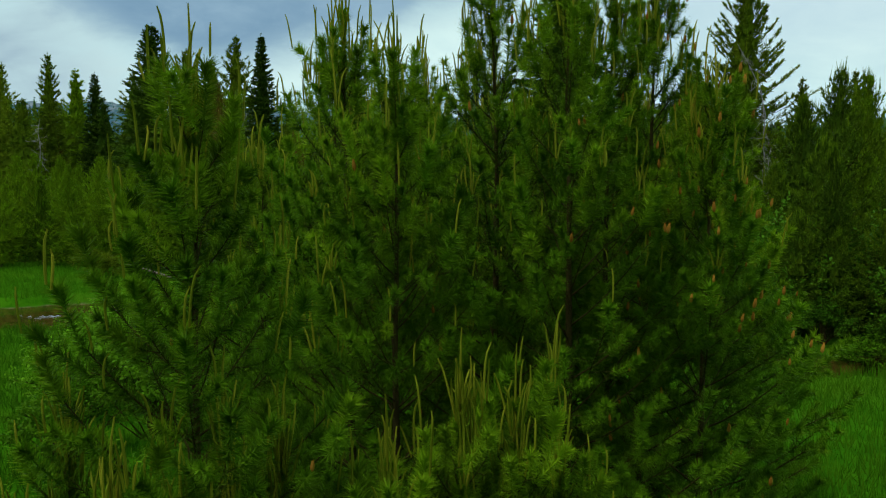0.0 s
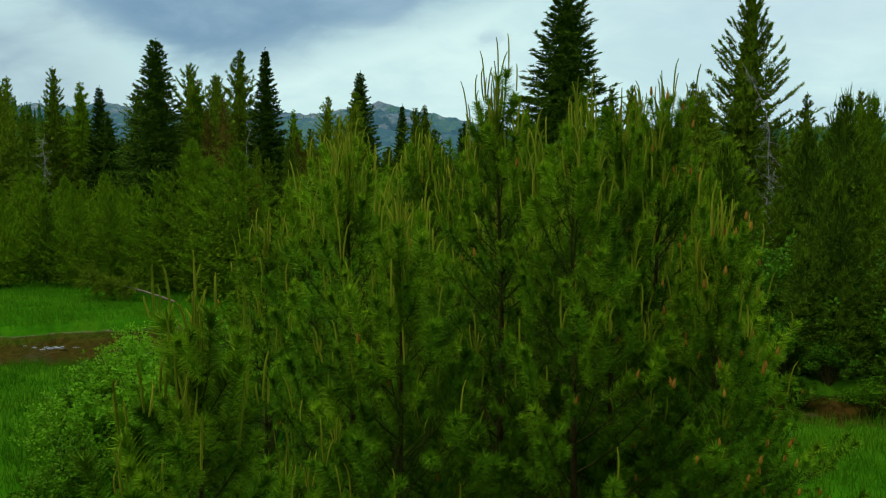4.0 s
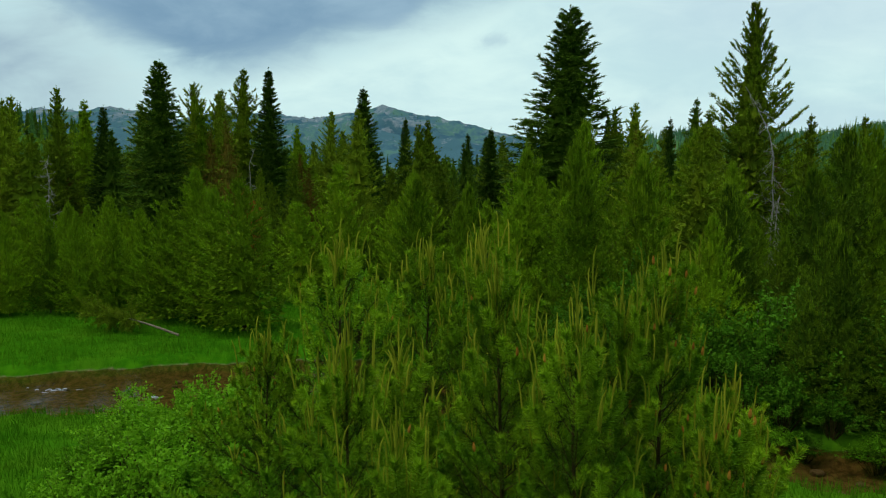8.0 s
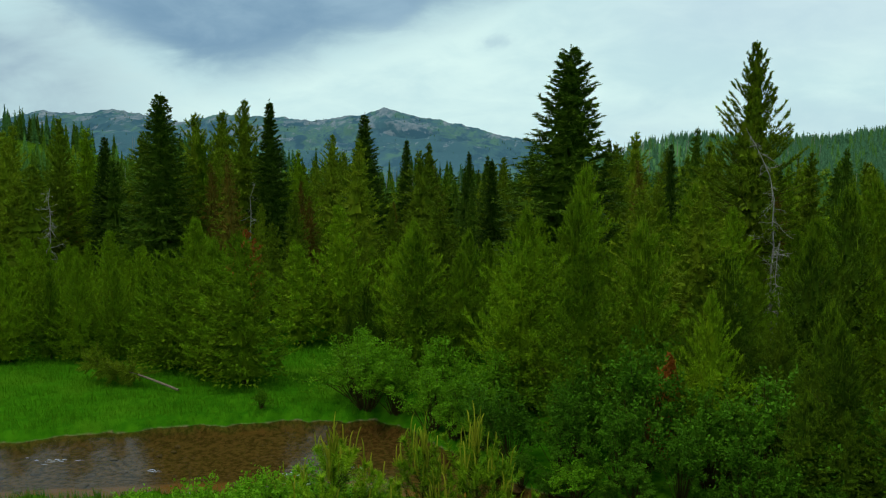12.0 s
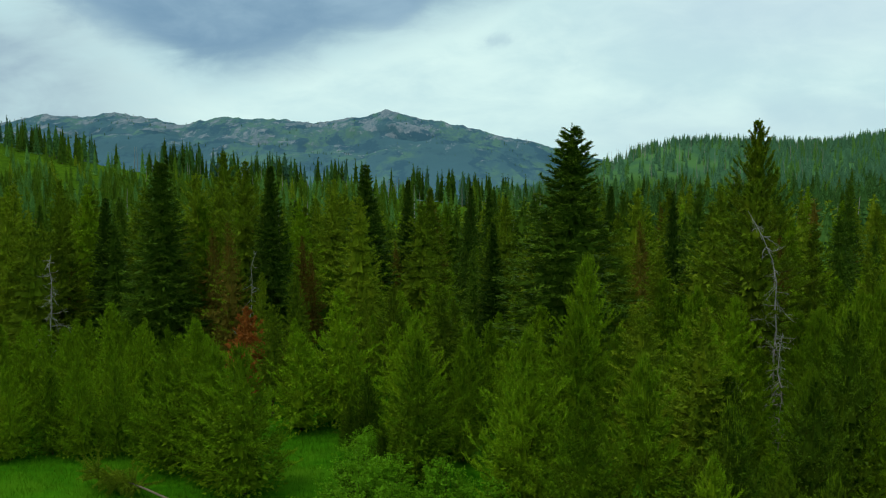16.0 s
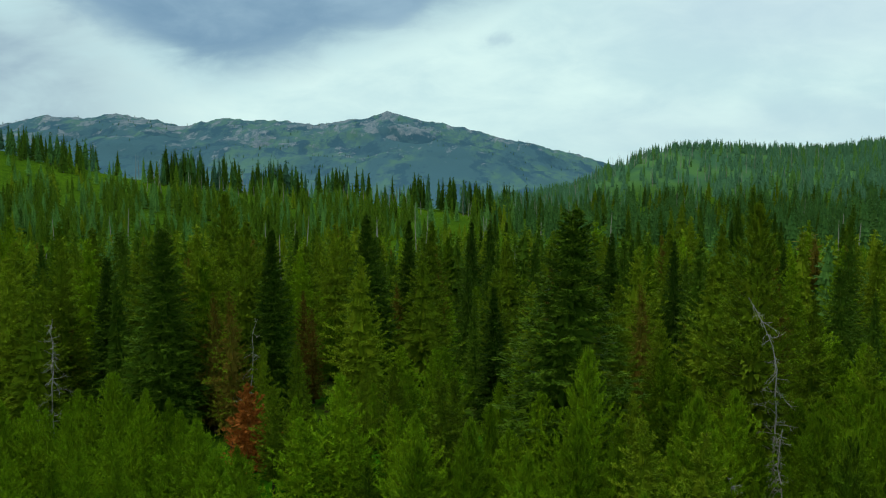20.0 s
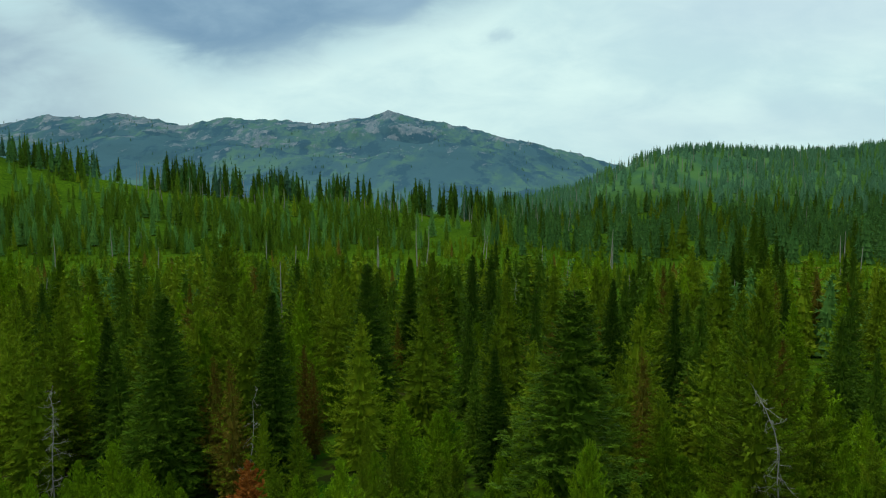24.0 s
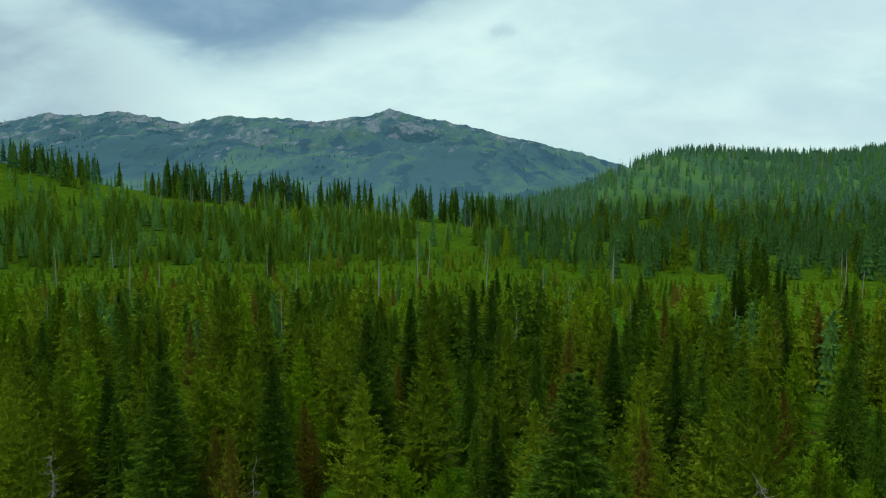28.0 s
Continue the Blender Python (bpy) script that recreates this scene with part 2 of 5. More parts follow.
def height(x, y):
    """Ground height: a flat valley floor with a creek bed, a wooded rise, a round hill and a rocky mountain."""
    x, y = np.asarray(x, float), np.asarray(y, float)
    r = np.hypot(x, y)
    az = np.arctan2(x, y)
    w = np.tan(np.clip(az, -1.1, 1.1))
    front = ease(np.cos(az), 0.05, 0.5)
    z = 0.10 * lumps(x, y, 17, 3) * ease(r, 4, 20)
    z = z + 1.5 * ease(r, 80, 230) * (1 + 0.6 * lumps(x, y, 90, 3, 5))
    rise = np.interp(w, [-1.2, -0.75, -0.62, -0.547, -0.43, -0.315, -0.21, -0.053, 0.047, 0.15, 0.5], [56, 47, 38, 31, 22.5, 17.5, 14, 8, 3.5, 2.5, 2])
    crest = np.interp(w, [-0.6, -0.2, 0.1, 0.6], [430, 410, 395, 420])
    z = z + rise * ease(r, crest * 0.52, crest) * (1 + 0.10 * lumps(x, y, 120, 3, 9)) * (1 - 0.55 * ease(r, crest, crest * 1.7))
    hill = np.interp(w, [0.0, 0.08, 0.16, 0.215, 0.26, 0.30, 0.36, 0.45, 0.56, 0.65, 1.2], [6, 10, 20, 41, 52, 56, 56, 54, 57, 53, 46])
    far = np.interp(w, [0.0, 0.3, 0.7], [640, 730, 760])
    z = np.maximum(z, hill * ease(r, far * 0.38, far) * (1 + 0.05 * lumps(x, y, 140, 4, 3)) * (1 - 0.7 * ease(r, far, far * 1.6)))
    top = np.interp(w, PEAK_U, PEAK_Z)
    s = np.clip((r - 560) / 753, 0, 1) ** 1.15
    crag = lumps(x, y, 230, 6, 14)
    spur = np.abs(lumps(x, y, 300, 3, 25))
    z = np.maximum(z, top * s * (1 + (0.13 * crag - 0.16 * spur) * ease(r, 620, 900) * (1 - ease(r, 1120, 1300))) + (1.6 * lumps(x, y, 34, 4, 21) + 2.6 * np.abs(lumps(x, y, 23, 3, 11)) + 3.0 * np.clip(lumps(x, y, 75, 4, 33), 0, 1)) * ease(r, 1000, 1250) - 150 * ease(r, 1330, 2100))
    off = np.abs(y - creek_mid(x)) / creek_half(x)
    shoal = ease((creek_mid(x) - y) / creek_half(x), 0.05, 0.75)
    bed = ((0.72 - 0.30 * shoal) * ease(-off, -1.16, -0.90) + 0.12 * ease(-off, -0.9, -0.1)) * (1 - ease(r, 60, 75))
    return z * (0.25 + 0.75 * front) - bed + 30 * (1 - front) * ease(r, 260, 900)


# ---- mesh helpers ----
def raw_mesh(name, verts, tris, mats=(), smooth_faces=False, slots=None):
    verts, tris = np.asarray(verts, np.float32), np.asarray(tris, np.int32)
    me = bpy.data.meshes.new(name)
    me.vertices.add(len(verts))
    me.vertices.foreach_set("co", verts.ravel())
    me.loops.add(tris.size)
    me.loops.foreach_set("vertex_index", tris.ravel())
    me.polygons.add(len(tris))
    me.polygons.foreach_set("loop_start", np.arange(0, tris.size, 3, dtype=np.int32))
    me.polygons.foreach_set("use_smooth", np.full(len(tris), smooth_faces, bool))
    if slots is not None:
        me.polygons.foreach_set("material_index", np.asarray(slots, np.int32))
    me.update(calc_edges=True)
    for m in mats:
        me.materials.append(m)
    return me


class Bag:
    """Gathers pieces of triangle mesh."""

    def __init__(self):
        self.v, self.f, self.n = [], [], 0

    def add(self, verts, tris):
        self.v.append(np.asarray(verts, float))
        self.f.append(np.asarray(tris, int) + self.n)
        self.n += len(verts)

    def mesh(self, name, mat, smooth_faces=False):
        return raw_mesh(name, np.concatenate(self.v), np.concatenate(self.f), (mat,), smooth_faces)


def tube(points, radii, sides=6):
    points = np.asarray(points, float)
    k = len(points)
    along = np.gradient(points, axis=0)
    along /= np.linalg.norm(along, axis=1)[:, None] + 1e-9
    ref = np.where(np.abs(along[:, 2:3]) > 0.9, np.array([[1.0, 0, 0]]), np.array([[0, 0, 1.0]]))
    a = np.cross(along, ref)
    a /= np.linalg.norm(a, axis=1)[:, None] + 1e-9
    b = np.cross(along, a)
    ang = np.arange(sides) * 2 * np.pi / sides
    ring = a[:, None] * np.cos(ang)[None, :, None] + b[:, None] * np.sin(ang)[None, :, None]
    verts = (points[:, None] + ring * np.asarray(radii, float)[:, None, None]).reshape(-1, 3)
    i, j = np.meshgrid(np.arange(k - 1), np.arange(sides), indexing="ij")
    p, q = i * sides + j, i * sides + (j + 1) % sides
    tris = np.concatenate([np.stack([p, q, q + sides], -1).reshape(-1, 3), np.stack([p, q + sides, p + sides], -1).reshape(-1, 3)])
    return verts, tris


def blades(base, way, length, width, rng):
    """One thin pointed triangle for every needle or blade."""
    n = len(base)
    side = np.cross(way, rng.normal(size=(n, 3)))
    side /= np.linalg.norm(side, axis=1)[:, None] + 1e-9
    half = side * (np.asarray(width) * 0.5).reshape(-1, 1)
    verts = np.stack([base - half, base + half, base + way * np.asarray(length).reshape(-1, 1)], 1).reshape(-1, 3)
    return verts, np.arange(3 * n).reshape(-1, 3)


def brush(seg_a, seg_b, density, length, width, rng, forward=0.7, lift=0.0, gather=1.0):
    """Needles that stand out all round along twigs."""
    seg_a, seg_b = np.asarray(seg_a), np.asarray(seg_b)
    span = np.linalg.norm(seg_b - seg_a, axis=1)
    count = np.maximum(1, (span * density).astype(int))
    pick = np.repeat(np.arange(len(span)), count)
    s = rng.rand(len(pick), 1) ** gather
    base = seg_a[pick] * (1 - s) + seg_b[pick] * s
    axis = (seg_b - seg_a)[pick] / (span[pick, None] + 1e-9)
    out_way = rng.normal(size=(len(pick), 3))
    out_way -= axis * (out_way * axis).sum(1, keepdims=True)
    out_way /= np.linalg.norm(out_way, axis=1)[:, None] + 1e-9
    way = axis * forward + out_way * (1.05 - forward * 0.4) + np.array([0, 0, lift])
    way /= np.linalg.norm(way, axis=1)[:, None]
    return blades(base, way, np.broadcast_to(length, len(span))[pick] * rng.uniform(0.7, 1.15, len(pick)), np.full(len(pick), width), rng)


def part(name, me, parent, label=""):
    ob = new(name, me)
    ob.parent = parent
    return tagged(ob, label)


def conifer(seed, tall, reach, start=0.04, boughs=220, rise=(-15, 45), curl=0.1, twigs=9, twig=0.34, per=7, needle=0.2, width=0.07, flat=0.5, lift=0.0, turn_up=0.0, knee=0.6, power=0.9, ragged=0.15, whorl=0.0, bald=0.15, core=700, core_size=0.45, core_out=0.62, fresh=0.7, limb_step=2, trunk_r=None, sides=6, lobes=0.12, gather=0.6, skirt=0.8, tiers=8, tier_out=0.7, points=9, sag=0.25):
    """Geometry of one conifer: trunk, limbs, and boughs of twigs set with sprays of needles (0: older, 1: this year's)."""
    rng = np.random.RandomState(seed)
    trunk, limbs = Bag(), Bag()
    zs = np.linspace(0, tall, 9)
    wob = np.cumsum(rng.normal(0, 0.004 * tall, (9, 2)), 0) * np.linspace(0, 1, 9)[:, None]
    core_line = np.column_stack([wob, zs])
    r0 = trunk_r or 0.011 * tall + 0.01
    trunk.add(*tube(core_line - [0, 0, 0.25 * r0], r0 * np.linspace(1.15, 0.10, 9), sides))
    up = np.array([0, 0, 1.0])

    def on_trunk(z):
        return np.column_stack([np.interp(z, zs, core_line[:, 0]), np.interp(z, zs, core_line[:, 1]), z])

    f = start + (0.985 - start) * ((np.arange(boughs) + rng.rand(boughs)) / boughs) ** 0.85
    if whorl:
        n = max(4, int(tall / whorl))
        f = np.clip((np.round(f * n) + rng.normal(0, 0.26, boughs)) / n, start, 0.985)
    a = np.arange(boughs) * 2.39996 + rng.uniform(-0.5, 0.5, boughs)
    free = np.minimum(1, (1 - f) / (1 - start) / knee) ** power * (skirt + (1 - skirt) * np.clip((f - start) / 0.18, 0, 1))
    lobe = 1 + lobes * np.sin(2 * a + 11 * f + seed) + lobes * np.sin(3 * a - 23 * f + 2.1 * seed)
    long = (reach * free * lobe + 0.035 * reach + 0.03) * rng.uniform(1 - 2 * ragged, 1 + ragged, boughs)
    long = np.maximum(long, 0.05 * reach)
    e = np.radians(rise[0] + (rise[1] - rise[0]) * f ** 1.4 + rng.normal(0, 6, boughs))
    root = on_trunk(f * tall)
    head = np.column_stack([np.cos(a), np.sin(a), 0 * a])
    side = np.column_stack([-np.sin(a), np.cos(a), 0 * a])

    def along(i, q):
        q = np.asarray(q).reshape(-1, 1)
        l = long[i].reshape(-1, 1)
        return root[i] + head[i] * (np.cos(e[i]).reshape(-1, 1) * l * q) + up * (np.sin(e[i]).reshape(-1, 1) * l * q + curl * l * q * q)

    for k in range(0, boughs, limb_step):
        limbs.add(*tube(along(np.full(3, k), [0, 0.5, 0.95]), max(0.004, 0.008 * long[k]) * np.array([1, 0.65, 0.25]), 3))
    count = np.maximum(3, (twigs * (0.45 + 0.55 * free)).astype(int))
    b = np.repeat(np.arange(boughs), count)
    m = len(b)
    q = bald + (1 - bald) * rng.rand(m) ** gather
    p = along(b, q)
    slope = (np.sin(e) + 2 * curl * 0.7)[b, None]
    way = head[b] * 0.75 + side[b] * (rng.choice([-1, 1], m) * rng.uniform(0.15, 1.1, m) * (1.1 - 0.5 * q))[:, None] + up * (slope * 0.7 + turn_up + rng.normal(0, 0.14, (m, 1)))
    way /= np.linalg.norm(way, axis=1)[:, None]
    tl = twig * long[b] * (1.15 - q) * rng.uniform(0.6, 1.25, m) + 0.05 * long[b] + 0.03
    tip_pts = p + way * tl[:, None]
    lead = np.repeat(core_line[-1:], 5, 0) - up * (np.arange(5)[:, None] * 0.014 * tall)
    p, way, tl = np.concatenate([p, lead]), np.concatenate([way, np.repeat(up[None], 5, 0)]), np.concatenate([tl, np.full(5, 0.011 * tall)])
    small = np.concatenate([0.65 + 0.35 * free[b], np.full(5, 0.55)])
    outer = np.concatenate([q, np.ones(5)])
    t = np.repeat(np.arange(len(p)), per)
    s = rng.rand(len(t)) ** 0.75
    base = p[t] + way[t] * (tl[t] * s)[:, None]
    spread = rng.normal(size=(len(t), 3)) * [1, 1, flat]
    go = way[t] * 0.75 + spread * 0.55 + up * lift
    go /= np.linalg.norm(go, axis=1)[:, None]
    face = np.cross(go, rng.normal(size=(len(t), 3)) * 0.8 + up * (1.4 - flat))
    face /= np.linalg.norm(face, axis=1)[:, None] + 1e-9
    size = needle * small[t] * rng.uniform(0.7, 1.25, len(t))
    half = face * (0.5 * width * small[t] * rng.uniform(0.8, 1.2, len(t)))[:, None]
    verts = [np.stack([base - half, base + half, base + go * size[:, None]], 1).reshape(-1, 3)]
    slot = [(outer[t] * (0.6 + 0.4 * s) + rng.normal(0, 0.10, len(t)) > fresh).astype(int)]
    if core:
        cf = start + 0.02 + (0.95 - start) * (1 - np.sqrt(rng.rand(core)))
        cfree = np.minimum(1, (1 - cf) / (1 - start) / knee) ** power
        ca = rng.rand(core) * 6.283
        r = reach * cfree * rng.uniform(0.05, 1.0, core) ** 0.6 * core_out
        cb = on_trunk(cf * tall) + np.column_stack([r * np.cos(ca), r * np.sin(ca), 0 * r])
        go = np.column_stack([0.8 * np.cos(ca), 0.8 * np.sin(ca), rng.uniform(-0.6, 0.4, core)])
        size = core_size * (0.35 + 0.65 * cfree) * rng.uniform(0.7, 1.3, core)
        v, _ = blades(cb, go / np.linalg.norm(go, axis=1)[:, None], size, 0.6 * size, rng)
        verts.append(v)
        slot.append(np.zeros(core, int))
    for j in range(tiers):
        # inner masses of foliage, whorl over whorl, with a jagged hem
        tf = start + (0.93 - start) * (j + rng.uniform(-0.15, 0.15)) / tiers
        tfree = min(1, max(0.02, (1 - tf) / (1 - start)) / knee) ** power
        ta = rng.rand() * 6.283 + (np.arange(2 * points) + rng.uniform(-0.3, 0.3, 2 * points)) * 3.1416 / points
        tr = reach * tier_out * tfree * np.where(np.arange(2 * points) % 2, rng.uniform(0.80, 1.12, 2 * points), rng.uniform(0.42, 0.62, 2 * points))
        c, peak = on_trunk(np.array([tf * tall]))[0], on_trunk(np.array([min(0.985, tf + 2.1 * (0.93 - start) / tiers) * tall]))[0]
        hem = c + np.column_stack([tr * np.cos(ta), tr * np.sin(ta), -sag * tr + rng.normal(0, 0.008 * tall, 2 * points)])
        verts.append(np.stack([np.repeat(peak[None], 2 * points, 0), hem, np.roll(hem, -1, 0)], 1).reshape(-1, 3))
        slot.append(np.zeros(2 * points, int))
    verts, slot = np.concatenate(verts), np.concatenate(slot)
    tips = [(tip_pts[k], f[b[k]]) for k in range(m)] + [(core_line[-1], 1.0)]
    return trunk, limbs, (verts, np.arange(len(verts)).reshape(-1, 3), slot), tips


def tree_thing(name, seed, needle_mats, label, category, group, at=(0, 0), scale=1.0, turn=0.0, bark=None, **shape):
    """A conifer as one thing: trunk, limbs and crown of needles."""
    trunk, limbs, crown, tips = conifer(seed, **shape)
    root = new(name, trunk.mesh(name + "_trunk", bark or BARK, True))
    tagged(part("branchwork", limbs.mesh("branchwork", TWIG), root), kind="stuff")
    part("crown", raw_mesh("crown", crown[0], crown[1], needle_mats, False, crown[2]), root)
    tagged(root, label, category, group)
    root.matrix_basis = spot(at[0], at[1], turn, scale)
    return root, tips


def spot(x, y, turn=0.0, scale=1.0, sink=0.04):
    return pose(x, y, float(height(x, y)) - sink, 0, 0, turn) @ Matrix.Diagonal((scale, scale, scale, 1))


def plant(model, x, y, tall, turn, model_tall, wide=1.0, label=""):
    """A copy of a model tree at a place, at its own height and girth."""
    ob = copy_thing(model, Matrix())
    s = tall / model_tall
    ob.matrix_basis = pose(x, y, float(height(x, y)) - 0.04, 0, 0, turn) @ Matrix.Diagonal((s * wide, s * wide, s, 1))
    return tagged(ob, label)


# ---- ground ----
def build_ground():
    az = np.radians(np.concatenate([np.arange(-180, -36, 4.0), np.arange(-36, 36, 0.25), np.arange(36, 180, 4.0)]))
    rr = np.concatenate([np.arange(0.6, 46, 0.40), 46 * 1.03 ** np.arange(0, 101), np.arange(905, 1345, 9.0), 1350 * 1.08 ** np.arange(0, 12)])
    a, r = np.meshgrid(az, rr, indexing="ij")
    x, y = r * np.sin(a), r * np.cos(a)
    z = height(x, y)
    verts = np.concatenate([np.column_stack([x.ravel(), y.ravel(), z.ravel()]), [[0, 0, float(height(0.0, 0.1))]]])
    na, nr = a.shape
    i, j = np.meshgrid(np.arange(na), np.arange(nr - 1), indexing="ij")
    p, q = i * nr + j, ((i + 1) % na) * nr + j
    tris = np.concatenate([np.stack([p, p + 1, q + 1], -1).reshape(-1, 3), np.stack([p, q + 1, q], -1).reshape(-1, 3)])
    c = na * nr
    fan = np.stack([np.full(na, c), np.arange(na) * nr, ((np.arange(na) + 1) % na) * nr], -1)
    m, t, pr = material("valley_ground")
    geo = t.nodes.new("ShaderNodeNewGeometry")
    place = geo.outputs["Position"]
    ax = t.nodes.new("ShaderNodeSeparateXYZ")
    t.links.new(place, ax.inputs[0])
    far_off = t.nodes.new("ShaderNodeVectorMath")
    far_off.operation = "LENGTH"
    t.links.new(place, far_off.inputs[0])
    dist = far_off.outputs["Value"]
    n_fine, n_mid, n_big = fractal(t, place, 2.2, 5), fractal(t, place, 0.16, 5), fractal(t, place, 0.016, 6, 0.6)
    steep = node(t, "ShaderNodeMapping", Scale=(1, 0.22, 1))
    t.links.new(place, steep.inputs[0])
    n_rock = fractal(t, steep.outputs[0], 0.034, 9, 0.72, 0.3)
    n_hill = fractal(t, steep.outputs[0], 0.030, 7, 0.65)
    n_shrub = fractal(t, place, 0.55, 4, 0.7)
    grass = blend(t, smooth(t, n_fine, 0.3, 0.7), (0.019, 0.090, 0.002), (0.038, 0.132, 0.003))
    grass = blend(t, smooth(t, n_mid, 0.45, 0.7), grass, (0.060, 0.140, 0.005))
    bed = blend(t, smooth(t, fractal(t, place, 5.0, 5, 0.7), 0.35, 0.65), (0.070, 0.060, 0.028), (0.210, 0.160, 0.076))
    low = smooth(t, calc(t, "MULTIPLY_ADD", calc(t, "SUBTRACT", n_fine, 0.5), 0.22, ax.outputs["Z"]), -0.24, -0.36)
    level_ground = t.nodes.new("ShaderNodeSeparateXYZ")
    t.links.new(geo.outputs["Normal"], level_ground.inputs[0])
    bed = blend(t, calc(t, "MULTIPLY", smooth(t, ax.outputs["Z"], -0.66, -0.46), smooth(t, level_ground.outputs["Z"], 0.80, 0.96)), bed, (0.30, 0.190, 0.085))
    near = blend(t, low, grass, bed)
    litter = blend(t, smooth(t, n_mid, 0.42, 0.62), (0.024, 0.075, 0.003), (0.040, 0.042, 0.010))
    litter = blend(t, smooth(t, n_shrub, 0.46, 0.58), litter, (0.060, 0.115, 0.006))
    near = blend(t, calc(t, "MULTIPLY", smooth(t, dist, 48, 62), smooth(t, dist, 170, 120)), near, litter)
    slope_green = blend(t, smooth(t, n_big, 0.38, 0.62), (0.034, 0.082, 0.004), (0.058, 0.116, 0.005))
    slope_green = blend(t, smooth(t, n_shrub, 0.44, 0.60), slope_green, (0.020, 0.052, 0.004))
    slope_green = blend(t, smooth(t, fractal(t, place, 1.7, 3, 0.6), 0.50, 0.66), slope_green, (0.080, 0.135, 0.007))
    near = blend(t, smooth(t, dist, 110, 200), near, slope_green)
    # a darker green belt of ground from about 240 m out, less in the meadows
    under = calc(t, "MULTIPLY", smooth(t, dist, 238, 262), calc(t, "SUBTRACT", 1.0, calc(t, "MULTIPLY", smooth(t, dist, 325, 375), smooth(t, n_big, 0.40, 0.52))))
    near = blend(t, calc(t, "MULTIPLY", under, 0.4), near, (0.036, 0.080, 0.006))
    # hill ground beyond 430 m, its green blued to stand for haze
    hazy_heath = blend(t, smooth(t, n_hill, 0.44, 0.60), (0.040, 0.100, 0.048), (0.064, 0.140, 0.042))
    near = blend(t, smooth(t, dist, 430, 520), near, hazy_heath)
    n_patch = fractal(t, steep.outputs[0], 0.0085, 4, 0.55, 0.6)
    # aerial haze is put into the mountain's brush, forest and rock colours: bluer, lighter
    hazy_brush = blend(t, smooth(t, fractal(t, steep.outputs[0], 0.055, 6, 0.68), 0.40, 0.60), (0.060, 0.122, 0.142), (0.082, 0.160, 0.128))
    hazy_brush = blend(t, smooth(t, n_patch, 0.47, 0.56), hazy_brush, (0.056, 0.118, 0.140))
    hazy_rock = blend(t, smooth(t, fractal(t, steep.outputs[0], 0.12, 6, 0.7), 0.35, 0.68), (0.10, 0.145, 0.17), (0.21, 0.235, 0.25))
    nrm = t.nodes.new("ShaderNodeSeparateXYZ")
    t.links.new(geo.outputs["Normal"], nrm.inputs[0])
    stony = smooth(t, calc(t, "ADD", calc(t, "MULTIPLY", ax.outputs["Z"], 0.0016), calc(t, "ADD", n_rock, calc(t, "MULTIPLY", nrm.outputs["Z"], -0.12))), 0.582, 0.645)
    hazy_mount = blend(t, stony, blend(t, smooth(t, n_hill, 0.50, 0.58), hazy_brush, (0.042, 0.094, 0.124)), hazy_rock)
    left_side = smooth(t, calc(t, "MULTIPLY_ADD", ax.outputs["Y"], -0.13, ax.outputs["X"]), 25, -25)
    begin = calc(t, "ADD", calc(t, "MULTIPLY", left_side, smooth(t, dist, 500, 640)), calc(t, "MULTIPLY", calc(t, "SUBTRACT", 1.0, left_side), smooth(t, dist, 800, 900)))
    tone = blend(t, begin, near, hazy_mount)
    bump = node(t, "ShaderNodeBump", Strength=0.5, Distance=0.12)
    crags = node(t, "ShaderNodeBump", Strength=0.32, Distance=1.0)
    relief = calc(t, "MULTIPLY", calc(t, "MULTIPLY_ADD", n_rock, 26.0, calc(t, "MULTIPLY", fractal(t, steep.outputs[0], 0.09, 6, 0.65), 9.0)), smooth(t, dist, 700, 1000))
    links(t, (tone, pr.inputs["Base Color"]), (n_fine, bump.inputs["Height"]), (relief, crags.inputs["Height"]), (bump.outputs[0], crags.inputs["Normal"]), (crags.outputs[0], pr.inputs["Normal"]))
    pr.inputs["Roughness"].default_value = 0.9
    pr.inputs["Specular IOR Level"].default_value = 0.0
    ob = new("ground", raw_mesh("ground", verts, np.concatenate([tris, fan]), (m,), True))
    tagged(ob, "green valley floor, wooded hills and rocky mountain", "ground", kind="structure")


build_ground()


